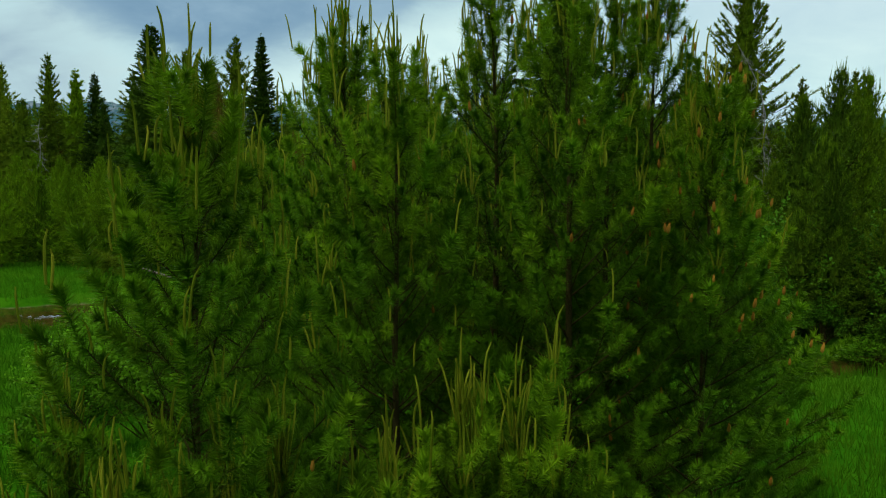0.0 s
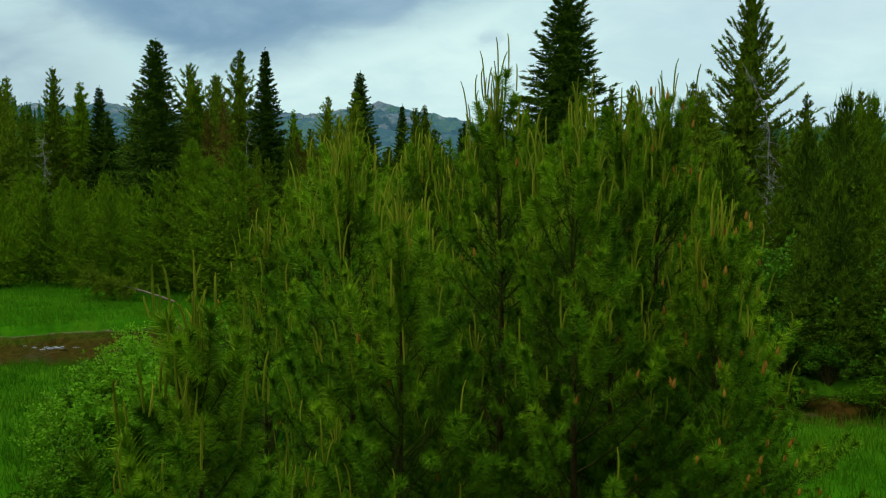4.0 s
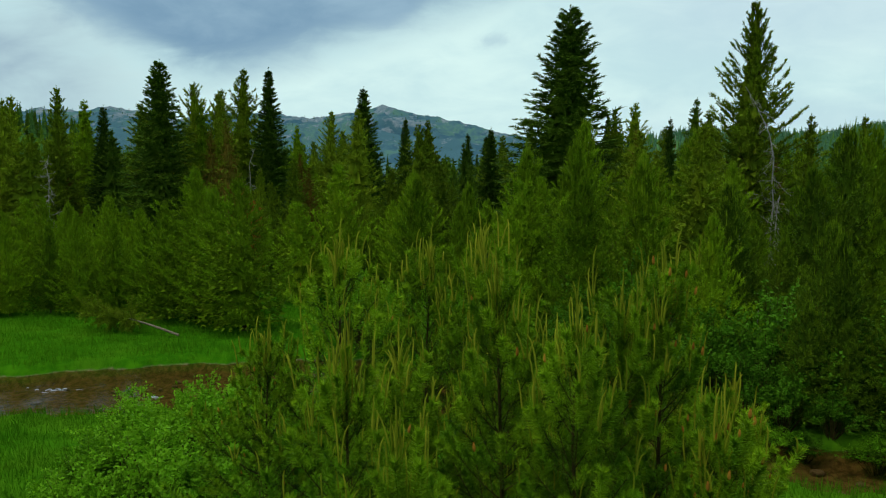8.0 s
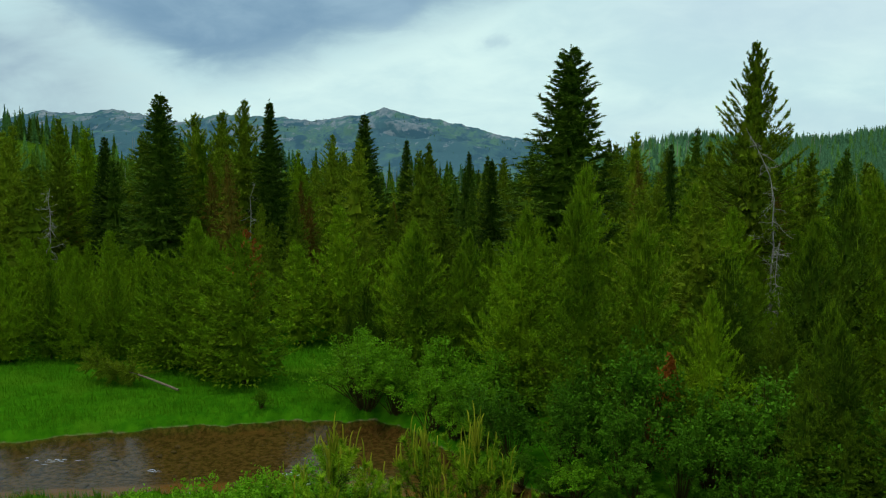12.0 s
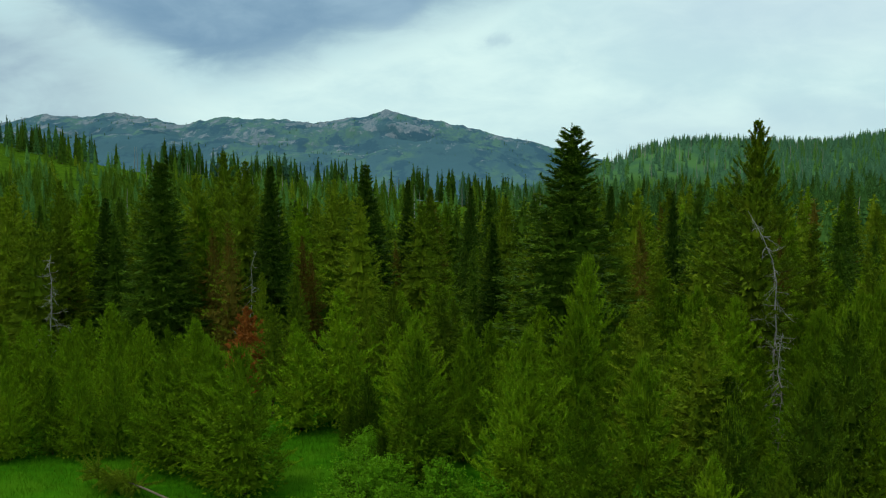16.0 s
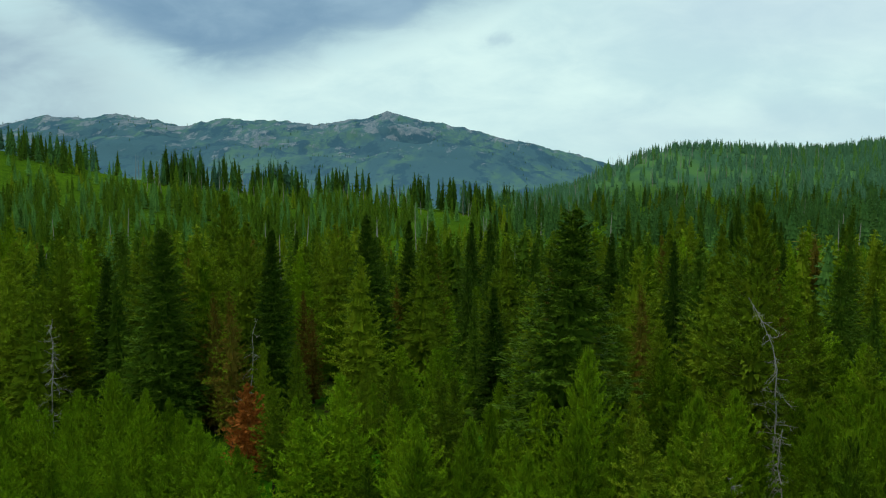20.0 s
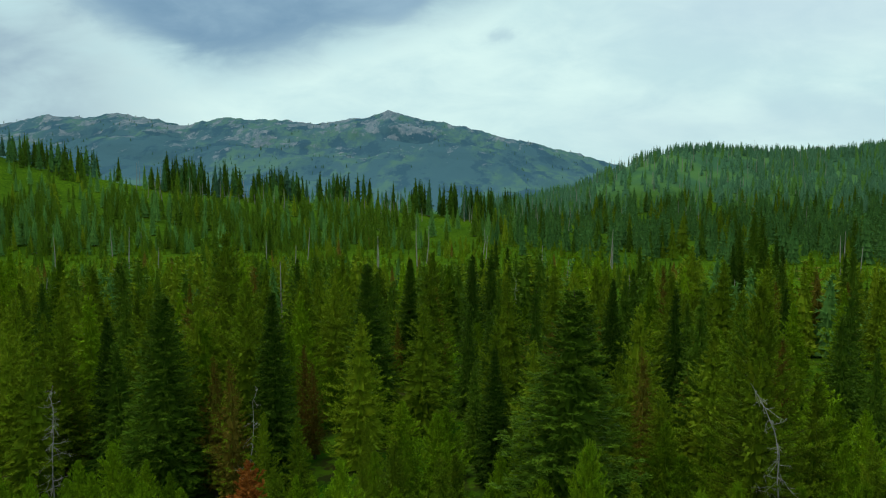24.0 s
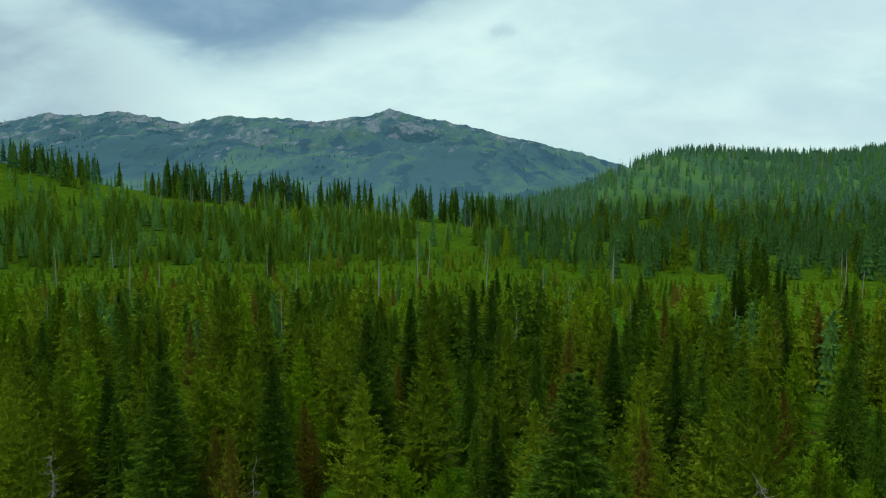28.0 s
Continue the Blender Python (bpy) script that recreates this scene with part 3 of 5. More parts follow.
def build_water():
    xs = np.linspace(-45, 40, 240)
    lanes = np.linspace(-1.12, 1.12, 9)
    x, k = np.meshgrid(xs, lanes, indexing="ij")
    y = creek_mid(x) + k * creek_half(x)
    z = -0.30 + 0.012 * lumps(x, y, 2.4, 3)
    i, j = np.meshgrid(np.arange(len(xs) - 1), np.arange(8), indexing="ij")
    p = i * 9 + j
    tris = np.concatenate([np.stack([p, p + 9, p + 10], -1).reshape(-1, 3), np.stack([p, p + 10, p + 1], -1).reshape(-1, 3)])
    m, t, pr = material("clear_creek_water")
    place = t.nodes.new("ShaderNodeNewGeometry").outputs["Position"]
    s = node(t, "ShaderNodeMapping", Scale=(0.7, 1.6, 1))
    t.links.new(place, s.inputs[0])
    bump = node(t, "ShaderNodeBump", Strength=0.11, Distance=0.06)
    t.links.new(fractal(t, s.outputs[0], 2.6, 4, 0.6, 0.8), bump.inputs["Height"])
    clear_water = node(t, "ShaderNodeBsdfTransparent", Color=(0.68, 0.58, 0.38, 1))
    shine = node(t, "ShaderNodeBsdfGlossy", Roughness=0.08, Color=(0.72, 0.76, 0.70, 1))
    fres = node(t, "ShaderNodeFresnel", IOR=1.33)
    mix = t.nodes.new("ShaderNodeMixShader")
    links(t, (bump.outputs[0], shine.inputs["Normal"]), (bump.outputs[0], fres.inputs["Normal"]), (fres.outputs[0], mix.inputs["Fac"]), (clear_water.outputs[0], mix.inputs[1]), (shine.outputs[0], mix.inputs[2]), (mix.outputs[0], t.nodes["Material Output"].inputs["Surface"]))
    ob = new("water", raw_mesh("water", np.column_stack([x.ravel(), y.ravel(), z.ravel()]), tris, (m,), True))
    tagged(ob, "shallow clear brown creek over gravel", "creek", kind="structure")


build_water()

# ---- near young pines ----
RNG = np.random.RandomState(11)


def candle_mesh(name, long, mat, seed, bend=0.12):
    rng = np.random.RandomState(seed)
    s = np.linspace(0, 1, 6)
    a = rng.rand() * 6.28
    hook = bend * long * (0.5 * s ** 2 + 2.0 * np.clip(s - 0.7, 0, 1) ** 1.6)
    pts = np.column_stack([np.cos(a) * hook, np.sin(a) * hook, long * s - 0.5 * hook * s])
    bag = Bag()
    bag.add(*tube(pts, np.array([0.0036, 0.0043, 0.0045, 0.0042, 0.0038, 0.0022]), 5))
    bag.add(*brush(pts[:-1], pts[1:], 220, 0.011, 0.0024, rng, 1.1))
    return bag.mesh(name, mat)


CANDLES = [candle_mesh("candle", L, CANDLE, 20 + i, b) for i, (L, b) in enumerate([(0.10, 0.1), (0.15, 0.2), (0.20, 0.1), (0.26, 0.15), (0.34, 0.1), (0.42, 0.06)])]


def cone_mesh(seed):
    bag = Bag()
    s = np.linspace(0, 1, 6)
    bag.add(*tube(np.column_stack([0 * s, 0 * s, 0.075 * s]), [0.006, 0.013, 0.014, 0.012, 0.009, 0.002], 7))
    bag.add(*brush([[0, 0, 0.0]], [[0, 0, 0.07]], 500, 0.018, 0.009, np.random.RandomState(seed), 0.9))
    return bag.mesh("pollen_cone", POLLEN)


CONE = cone_mesh(4)


def shoot_shape(long, count, needle, width, seed):
    """A branch end set all round with long needles, densest towards its tip."""
    rng = np.random.RandomState(seed)
    s = np.linspace(0, 1, 4)
    a = rng.rand() * 6.28
    pts = np.column_stack([0.10 * long * s ** 2 * math.cos(a), 0.10 * long * s ** 2 * math.sin(a), long * s])
    bag = Bag()
    bag.add(*brush(pts[:-1], pts[1:], count / long, needle, width, rng, 0.40, 0.0, 0.8))
    bag.add(*brush(pts[-2:-1], pts[-1:], 1.5 * count / long, needle * 0.95, width, rng, 0.85, 0.0, 0.35))
    bag.add(*tube(pts, [0.006, 0.005, 0.004, 0.003], 4))
    return bag


SHOOTS = [shoot_shape(0.13 + 0.04 * i, 190 + 40 * i, 0.064, 0.0038, 80 + i) for i in range(5)]
SHOOT_MESHES = [q.mesh("shoot", NEEDLE_SHOOT) for q in SHOOTS]
TOP_MESHES = [q.mesh("shoot", NEEDLE_TIP) for q in SHOOTS]
SHOOTS_BACK = [shoot_shape(0.16 + 0.05 * i, 85 + 22 * i, 0.078, 0.0075, 90 + i) for i in range(4)]


def whorled_pine(seed, tall, reach, start=0.07, step=0.32):
    """Trunk, limbs in yearly whorls, and the places of their leafy ends."""
    rng = np.random.RandomState(seed)
    trunk, limbs, ends, lines = Bag(), Bag(), [], []
    zs = np.linspace(0, tall, 9)
    wob = np.cumsum(rng.normal(0, 0.004 * tall, (9, 2)), 0) * np.linspace(0, 1, 9)[:, None]
    core = np.column_stack([wob, zs])
    trunk.add(*tube(core - [0, 0, 0.02], 0.0075 * tall * np.linspace(1.15, 0.16, 9), 7))
    up = np.array([0, 0, 1.0])
    h, spin = start * tall, rng.rand() * 6.28
    while h < tall - 0.16:
        f = h / tall
        free = min(1.0, (1 - f) / (1 - start) / 0.78) ** 0.85
        count = rng.randint(4, 7)
        spin += rng.uniform(0.4, 1.0)
        for k in range(count):
            a = spin + (k + rng.uniform(-0.3, 0.3)) * 6.283 / count
            long = max(0.20, reach * free * rng.uniform(0.72, 1.15))
            hh = min(h + rng.uniform(-0.10, 0.10), tall - 0.12)
            e = radians(14 + 40 * f ** 1.3 + rng.uniform(-9, 9))
            base = np.array([np.interp(hh, zs, core[:, 0]), np.interp(hh, zs, core[:, 1]), hh])
            out_way = np.array([math.cos(a), math.sin(a), 0.0])
            side = np.array([-math.sin(a), math.cos(a), 0.0])

            def along(q):
                return base + out_way * (math.cos(e) * long * q) + up * (math.sin(e) * long * q + 0.26 * long * q * q)

            pts = np.array([along(q) for q in np.linspace(0, 1, 5)])
            limbs.add(*tube(pts, (0.003 + 0.005 * long) * np.linspace(1, 0.4, 5), 4))
            lines += [(pts[j], pts[j + 1]) for j in range(1, 4)]
            way = pts[4] - pts[3]
            ends.append((pts[4], way / np.linalg.norm(way), 1.1, f))
            n = 1 + int(long / 0.23)
            for j in range(n):
                q = 0.40 + 0.55 * (j + rng.rand()) / n
                p = along(q)
                sgn = 1 if (j + k) % 2 else -1
                way = out_way * 0.6 + side * sgn * rng.uniform(0.4, 1.0) + up * rng.uniform(0.1, 0.7)
                way /= np.linalg.norm(way)
                tip = p + way * (0.06 + 0.20 * long * (1.1 - q) * rng.uniform(0.6, 1.3))
                limbs.add(*tube([p, tip], [0.003, 0.002], 3))
                lines.append((p, tip))
                ends.append((tip, way, 0.9, f))
        h += step * rng.uniform(0.8, 1.15) * (1.15 - 0.45 * f)
    for k in range(4):
        ends.append((core[-1] - [0, 0, 0.10 + 0.13 * k], up + rng.normal(0, 0.10, 3), 0.9, 1.0))
    lines += [(core[j], core[j + 1]) for j in range(3, 8)]
    return trunk, limbs, ends, core[-1], lines


def near_pine(seed, x, y, tall, reach, clusters, cones, label, single=True, shoots=290):
    rng = np.random.RandomState(seed + 500)
    trunk, limbs, ends, top, lines = whorled_pine(seed, tall, reach)
    root = new("young_pine", trunk.mesh("young_pine_trunk", TWIG, True))
    tagged(part("branchwork", limbs.mesh("branchwork", TWIG), root), kind="stuff")
    tagged(root, label, "pine tree", "young pines by the meadow")
    root.matrix_basis = spot(x, y)
    if len(ends) > shoots:
        ends = [ends[k] for k in sorted(rng.permutation(len(ends))[:shoots])] + ends[-4:]
    joined, young, tips, old = Bag(), Bag(), [], Bag()
    thin = (300, 0.066, 0.0048) if single else (110, 0.085, 0.009)
    old.add(*brush([q[0] for q in lines], [q[1] for q in lines], *thin, rng, 0.6))
    part("old_needles", old.mesh("old_needles", NEEDLE_NEAR), root, "darker older needles along the branches")
    for p, way, size, f in ends:
        w = (Vector(way) + Vector((0, 0, 0.05 + 0.6 * f))).normalized()
        size *= rng.uniform(0.95, 1.35)
        k = rng.randint(4)
        shape = (SHOOTS if single else SHOOTS_BACK)[k]
        if single:
            ob = part("shoot", (TOP_MESHES if f + rng.normal(0, 0.12) > 0.74 else SHOOT_MESHES)[k], root)
            ob.matrix_basis = Matrix.LocRotScale(Vector(p) - w * 0.04, w.to_track_quat("Z", "Y"), Vector((size, size, size)))
        else:
            turn = np.array(w.to_track_quat("Z", "Y").to_matrix())
            (young if f + rng.normal(0, 0.12) > 0.52 else joined).add(np.concatenate(shape.v) @ turn.T * size + np.array(Vector(p) - w * 0.04), np.concatenate([t for t in shape.f]))
        tips.append((Vector(p) + w * ((0.13 + 0.04 * k) * size), w, f))
    if not single:
        part("crown", joined.mesh("crown", NEEDLE_SHOOT), root)
        part("crown_top", young.mesh("crown_top", NEEDLE_TIP), root, "fresh yellow-green needles of the top")

    def candle(p, tilt, size, scale=1.0):
        ob = part("candle", CANDLES[int(size)], root)
        thick = scale * (1.25 if single else 1.8)
        turn = tilt.to_track_quat("Z", "Y").to_matrix().to_4x4() @ pose(0, 0, 0, 0, 0, rng.uniform(0, 360))
        ob.matrix_basis = Matrix.Translation(p) @ turn @ Matrix.Diagonal((thick, thick, scale * (1.0 if single else 1.2), 1))

    def cluster(p, way, top_size, count):
        candle(Vector(p), Vector(way) * 0.12 + Vector((0, 0, 1)), top_size, 1.1)
        for k in range(count):
            b = k * 6.283 / count + rng.rand()
            out_way = Vector((math.cos(b), math.sin(b), 0))
            candle(Vector(p) + out_way * 0.018 - Vector((0, 0, 0.02)), out_way * rng.uniform(0.08, 0.3) + Vector(way) * 0.1 + Vector((0, 0, 1)), max(0, top_size - rng.randint(1, 3)), rng.uniform(0.85, 1.15))

    main = [q for q in tips if q[2] > 0.28]
    main.sort(key=lambda q: -q[2] + rng.uniform(-0.40, 0.40))
    clusters = int(clusters * 2.4)
    for n, (p, w, f) in enumerate(main[:clusters]):
        if n % 4:
            candle(p, w * 0.2 + Vector((0, 0, 1)), int(np.clip(3.0 * f + rng.normal(0, 0.8), 0, 4)), 1.0)
        else:
            cluster(p, w, int(np.clip(0.8 + 2.6 * f + rng.normal(0, 0.7), 1, 4)), rng.randint(1, 4))
    for p, w, f in main[clusters:clusters + cones]:
        ob = part("pollen_cone", CONE, root)
        ob.matrix_basis = Matrix.LocRotScale(p, (w * 0.3 + Vector((0, 0, 1))).to_track_quat("Z", "Y"), Vector((1, 1, 1)) * rng.uniform(0.6, 0.95))
    cluster(top, (0, 0, 1), 5, 7)
    for k in range(3):
        cluster(Vector(top) + Vector((rng.normal(0, 0.05), rng.normal(0, 0.05), -0.10 - 0.09 * k)), (0, 0, 1), 4, 4)
    return root


L_NEAR = "bushy young green pine with pale upright new shoots"
L_SAPLING = "small pine sapling with pale upright new shoots"
for s, x, y, tall, reach, nc, nn in [
        (1, -1.15, 3.25, 4.25, 1.00, 26, 2), (2, -0.62, 5.2, 5.02, 1.25, 34, 8), (3, -0.30, 4.5, 4.62, 1.0, 28, 4), (4, 0.42, 5.6, 5.45, 1.35, 28, 5),
        (5, 0.85, 5.0, 5.25, 1.25, 24, 6), (6, 1.65, 6.0, 5.45, 1.25, 24, 70), (7, 1.85, 5.2, 4.5, 1.0, 12, 95), (19, 1.28, 5.7, 5.25, 1.2, 18, 6)]:
    near_pine(s, x, y, tall, reach, nc, nn, L_NEAR)
for s, x, y, tall, reach, nc, nn in [(8, -1.25, 9.0, 5.40, 1.9, 30, 12), (9, -0.25, 9.4, 5.35, 1.7, 28, 6), (10, 0.42, 9.2, 5.5, 1.7, 28, 4), (13, -2.35, 9.3, 4.2, 1.5, 16, 14), (14, 1.2, 7.8, 4.45, 1.5, 14, 4), (15, 2.2, 7.4, 4.25, 1.5, 14, 12), (16, 0.6, 7.0, 4.6, 1.4, 14, 3), (17, 3.0, 8.0, 3.9, 1.4, 10, 14), (18, -0.5, 7.0, 4.5, 1.4, 14, 4)]:
    near_pine(s, x, y, tall, reach, nc, nn, L_NEAR, False, 320)
for s, x, y, tall, reach in [(21, 0.03, 3.45, 2.85, 0.60), (22, 0.33, 3.55, 2.75, 0.55), (23, -1.72, 3.3, 2.75, 0.6), (24, -0.93, 2.95, 2.85, 0.55), (25, -0.70, 3.2, 2.70, 0.6), (26, -0.24, 3.2, 2.60, 0.55), (27, -1.35, 2.8, 2.6, 0.5), (28, 0.62, 3.7, 2.5, 0.6)]:
    near_pine(s, x, y, tall, reach, 9, 1, L_SAPLING, True, 60)

# ---- model trees ----
SHAPES = {
    "young": dict(tall=7.0, reach=2.1, start=0.03, boughs=170, rise=(8, 62), curl=0.26, twigs=15, twig=0.42, per=10, needle=0.17, width=0.036, flat=1.0, lift=0.35, turn_up=0.45, knee=0.85, power=0.85, ragged=0.16, bald=0.18, core=2200, core_size=0.20, core_out=0.74, fresh=0.62, lobes=0.13, tiers=8, tier_out=0.40, points=7, sag=-0.25),
    "spruce": dict(tall=16.0, reach=2.6, start=0.02, boughs=420, rise=(-20, 42), curl=0.12, twigs=17, twig=0.36, per=11, needle=0.23, width=0.066, flat=0.45, lift=-0.05, knee=0.75, power=0.92, ragged=0.09, whorl=0.34, bald=0.10, core=1200, core_size=0.5, core_out=0.80, fresh=0.80, limb_step=3, lobes=0.06, tiers=22, tier_out=0.62, points=13),
    "pine": dict(tall=15.0, reach=1.9, start=0.07, boughs=210, rise=(-14, 52), curl=0.24, twigs=13, twig=0.44, per=9, needle=0.25, width=0.066, flat=0.9, lift=0.22, turn_up=0.25, knee=0.6, power=0.85, ragged=0.24, whorl=0.5, bald=0.22, core=700, core_size=0.45, core_out=0.60, fresh=0.72, lobes=0.16, tiers=12, tier_out=0.48, points=7, sag=0.05),
    "tall_pine": dict(tall=17.7, reach=3.0, start=0.12, boughs=290, rise=(-14, 66), curl=0.30, twigs=18, twig=0.28, per=13, needle=0.22, width=0.055, flat=1.0, lift=0.30, turn_up=0.30, knee=0.62, power=0.85, ragged=0.20, whorl=0.45, bald=0.25, core=800, core_size=0.5, core_out=0.50, fresh=0.75, limb_step=1, lobes=0.12, gather=0.5, tiers=14, tier_out=0.42, points=7, sag=-0.3),
}


def model(name, kind, seed, mats, label, group, **more):
    """A model that is then copied; the first one stands unseen behind the camera, dimming the near pines."""
    shape = {**SHAPES[kind], **more}
    ob, tips = tree_thing(name, seed, mats, label, name.replace("_", " ").split()[-1] + " tree" if "tree" not in name else "tree", group, **shape)
    if kind == "young":
        rng = np.random.RandomState(seed)
        ends = np.array([q[0] for q in tips if rng.rand() < 0.03 + 0.40 * q[1] ** 3] + [tips[-1][0]] * 6)
        shoots = Bag()
        way = np.column_stack([rng.normal(0, 0.10, (len(ends), 2)), np.ones(len(ends))])
        for k in range(2):
            shoots.add(*blades(ends, way, rng.uniform(0.20, 0.48, len(ends)), np.full(len(ends), 0.032), rng))
        tagged(part("spring_growth", shoots.mesh("spring_growth", SPRING), ob), "pale upright new shoots", kind="stuff")
    # two unseen rows, added close behind the camera to hold light off the near pines
    ob.location = (-24 + 2.6 * len(MODELS), -6.5 - 3.5 * (len(MODELS) % 2), -0.05)
    MODELS.append(ob)
    return ob, shape["tall"]


MODELS = []
C_YOUNG, C_BANK, C_PINE, C_SPRUCE, C_RUST, C_RED = (NEEDLE_YOUNG, FRESH_YOUNG), (NEEDLE_BANK, FRESH_BANK), (NEEDLE_PINE, FRESH_PINE), (NEEDLE_SPRUCE, FRESH_SPRUCE), (NEEDLE_RUST, FRESH_PINE), (NEEDLE_RED, NEEDLE_RED)
YOUNG = [model("young_pine", "young", 100 + i, C_YOUNG, "bushy yellow-green young pine in a thicket", "young pines along the creek", ragged=0.12 + 0.03 * i, reach=2.0 + 0.15 * i, knee=0.72 + 0.09 * i) for i in range(4)]
YOUNG_FAR = [model("young_pine", "young", 110 + i, C_YOUNG, "bushy yellow-green young pine in a thicket", "young pines along the creek", boughs=120, twigs=10, per=7, needle=0.28, width=0.072, reach=2.1 + 0.2 * i, knee=0.85, core=900, core_size=0.3, limb_step=3) for i in range(3)]
YOUNG_DARK = [model("young_pine", "young", 115 + i, C_BANK, "dense dark green young pine on the creek bank", "young pines along the creek", reach=2.3, knee=0.9) for i in range(2)]
SPRUCE = [model("spruce", "spruce", 120 + i, C_SPRUCE, "tall dark green pointed spruce in the wood", "spruces of the wood", reach=2.3 + 0.3 * i, knee=0.90 - 0.05 * i, power=0.92 - 0.09 * i) for i in range(3)]
PINE = [model("lodgepole_pine", "pine", 140 + i, C_PINE, "slender olive-green lodgepole pine in the wood", "lodgepole pines of the wood", reach=1.8 + 0.25 * i, start=0.05 + 0.04 * i) for i in range(4)]
RUST = [model("lodgepole_pine", "pine", 150, C_RUST, "thin pine with rusty dying needles", "lodgepole pines of the wood", per=6, core=400)]
LIGHT_SPRUCE = [model("spruce", "spruce", 160 + i, C_SPRUCE, "dark narrow spruce among other conifers", "spruces of the wood", boughs=260, twigs=12, per=6, needle=0.30, width=0.10, reach=2.7 + 0.4 * i, whorl=0.6, knee=0.92, core=500, core_size=0.7, fresh=0.76, tiers=15, points=11, tier_out=0.68) for i in range(3)]
LIGHT_PINE = [model("lodgepole_pine", "pine", 170 + i, C_PINE if i else C_YOUNG, "olive-green pine among other conifers", "lodgepole pines of the wood", boughs=200, twigs=12, per=7, needle=0.28, width=0.085, reach=2.4 + 0.3 * i, start=0.05, whorl=0.75, power=0.9, knee=0.80, core=400, core_size=0.7, limb_step=3, tiers=11, tier_out=0.66, points=9) for i in range(4)]


def put(models, k, x, y, tall, wide=1.0, label=""):
    if models is YOUNG and y > 41:
        models = YOUNG_FAR
    if 0.418 < x / y < 0.468 and 15 < y < 42.6:
        tall = min(tall, max(1.2, 14.7 - 0.391 * math.hypot(x, y)))  # low growth round the snag
    ob, mt = models[k % len(models)]
    return plant(ob, x, y, tall, RNG.uniform(0, 360), mt, wide, label)


# tall trees that stand out
for k, x, y, tall, wide in [(2, -21.8, 55, 15.9, 1.15), (0, -13.9, 57, 15.7, 1.1), (1, -8.2, 72, 16.4, 1.1), (0, -5.7, 90, 15.2, 1.05), (2, 6.95, 45.5, 17.5, 1.36), (0, 3.2, 58, 11.2, 1.05), (1, 16.4, 78, 14.3, 0.75), (1, -28.0, 60, 13.3, 0.9)]:
    put(SPRUCE, k, x, y, tall, wide)
for k, x, y, tall in [(0, -31.9, 60, 14.8), (1, -36.9, 62, 14.4), (2, -16.8, 60, 16.1), (3, -20.3, 60, 15.0), (1, -19.3, 62, 14.6), (2, -13.0, 80, 15.0), (3, -26.8, 88, 18.3), (0, 24.1, 50, 11.4), (1, 22.4, 40, 10.3), (2, -34.5, 57, 13.4), (0, 11.6, 52, 12.0), (3, -3.1, 110, 14.0)]:
    put(PINE, k, x, y, tall)
tree_thing("tall_pine", 180, C_PINE, "tall open-crowned pine with upturned branch ends", "pine tree", "", (18.7, 46), 1.0, 40, **SHAPES["tall_pine"])
tree_thing("dead_pine", 181, C_RED, "small dead pine with red-brown needles", "dead tree", "", (-13.0, 47), 1.0, 10, **{**SHAPES["pine"], "tall": 6.2, "reach": 1.4, "start": 0.1, "boughs": 110, "needle": 0.20, "core": 350})
for x, y, tall in [(-16.0, 53, 11.5), (-18.2, 56, 11.0), (-2.0, 84, 12.5)]:
    put(RUST, 0, x, y, tall)

# young pines by the creek
for k, x, y, tall, wide in [(1, -9.2, 32.6, 6.6, 1.2), (2, -12.6, 36.2, 7.2, 1.15), (0, -11.0, 34.4, 6.3, 1.15), (3, -14.0, 36.0, 5.6, 1.1), (0, -1.5, 34, 6.8, 0.95), (1, -6.4, 43, 7.7, 0.9), (2, 4.7, 25.6, 6.6, 0.95), (1, 3.2, 30, 7.8, 1.0), (3, 9.2, 24.4, 6.4, 0.9),
                            (1, 7.2, 40, 9.8, 0.8), (0, 11.5, 35, 8.8, 0.85), (2, 12.7, 26, 6.9, 0.9), (3, 10.6, 20, 5.0, 0.8), (0, 7.0, 27, 7.4, 0.9), (1, 16.0, 30, 8.6, 0.9), (2, 14.0, 21, 5.6, 1.0), (0, 5.6, 33, 8.2, 0.85), (3, 19.5, 34, 9.0, 0.9), (1, 12.6, 18.8, 4.4, 0.9), (2, 15.2, 18.6, 5.0, 0.9), (0, 17.4, 20.5, 5.6, 0.9), (3, 16.2, 24.0, 6.4, 0.9), (1, 11.0, 21.4, 5.2, 0.85), (2, 18.6, 26.0, 7.2, 0.9), (0, 8.0, 22.6, 5.4, 0.85), (0, 17.2, 40.8, 7.6, 0.9), (1, 20.0, 40.6, 7.0, 0.9), (2, 15.4, 40.2, 7.6, 0.9), (0, 21.6, 39.4, 8.0, 0.9), (1, 18.6, 37.6, 7.2, 0.9), (3, 23.2, 40.4, 8.0, 0.9), (2, 13.2, 39.6, 7.4, 0.9), (1, 13.0, 30.0, 7.0, 0.9), (0, 11.0, 29.6, 6.4, 0.9)]:
    put(YOUNG_DARK if x > 8 and y < 31 else YOUNG, k, x, y, tall, wide)
taken = []
for i in range(12):
    taken.append((-15.6 - 1.7 * i, 36.6 + RNG.uniform(0, 1.2)))
    put(YOUNG, i, *taken[-1], RNG.uniform(4.0, 5.6), RNG.uniform(0.8, 1.0))
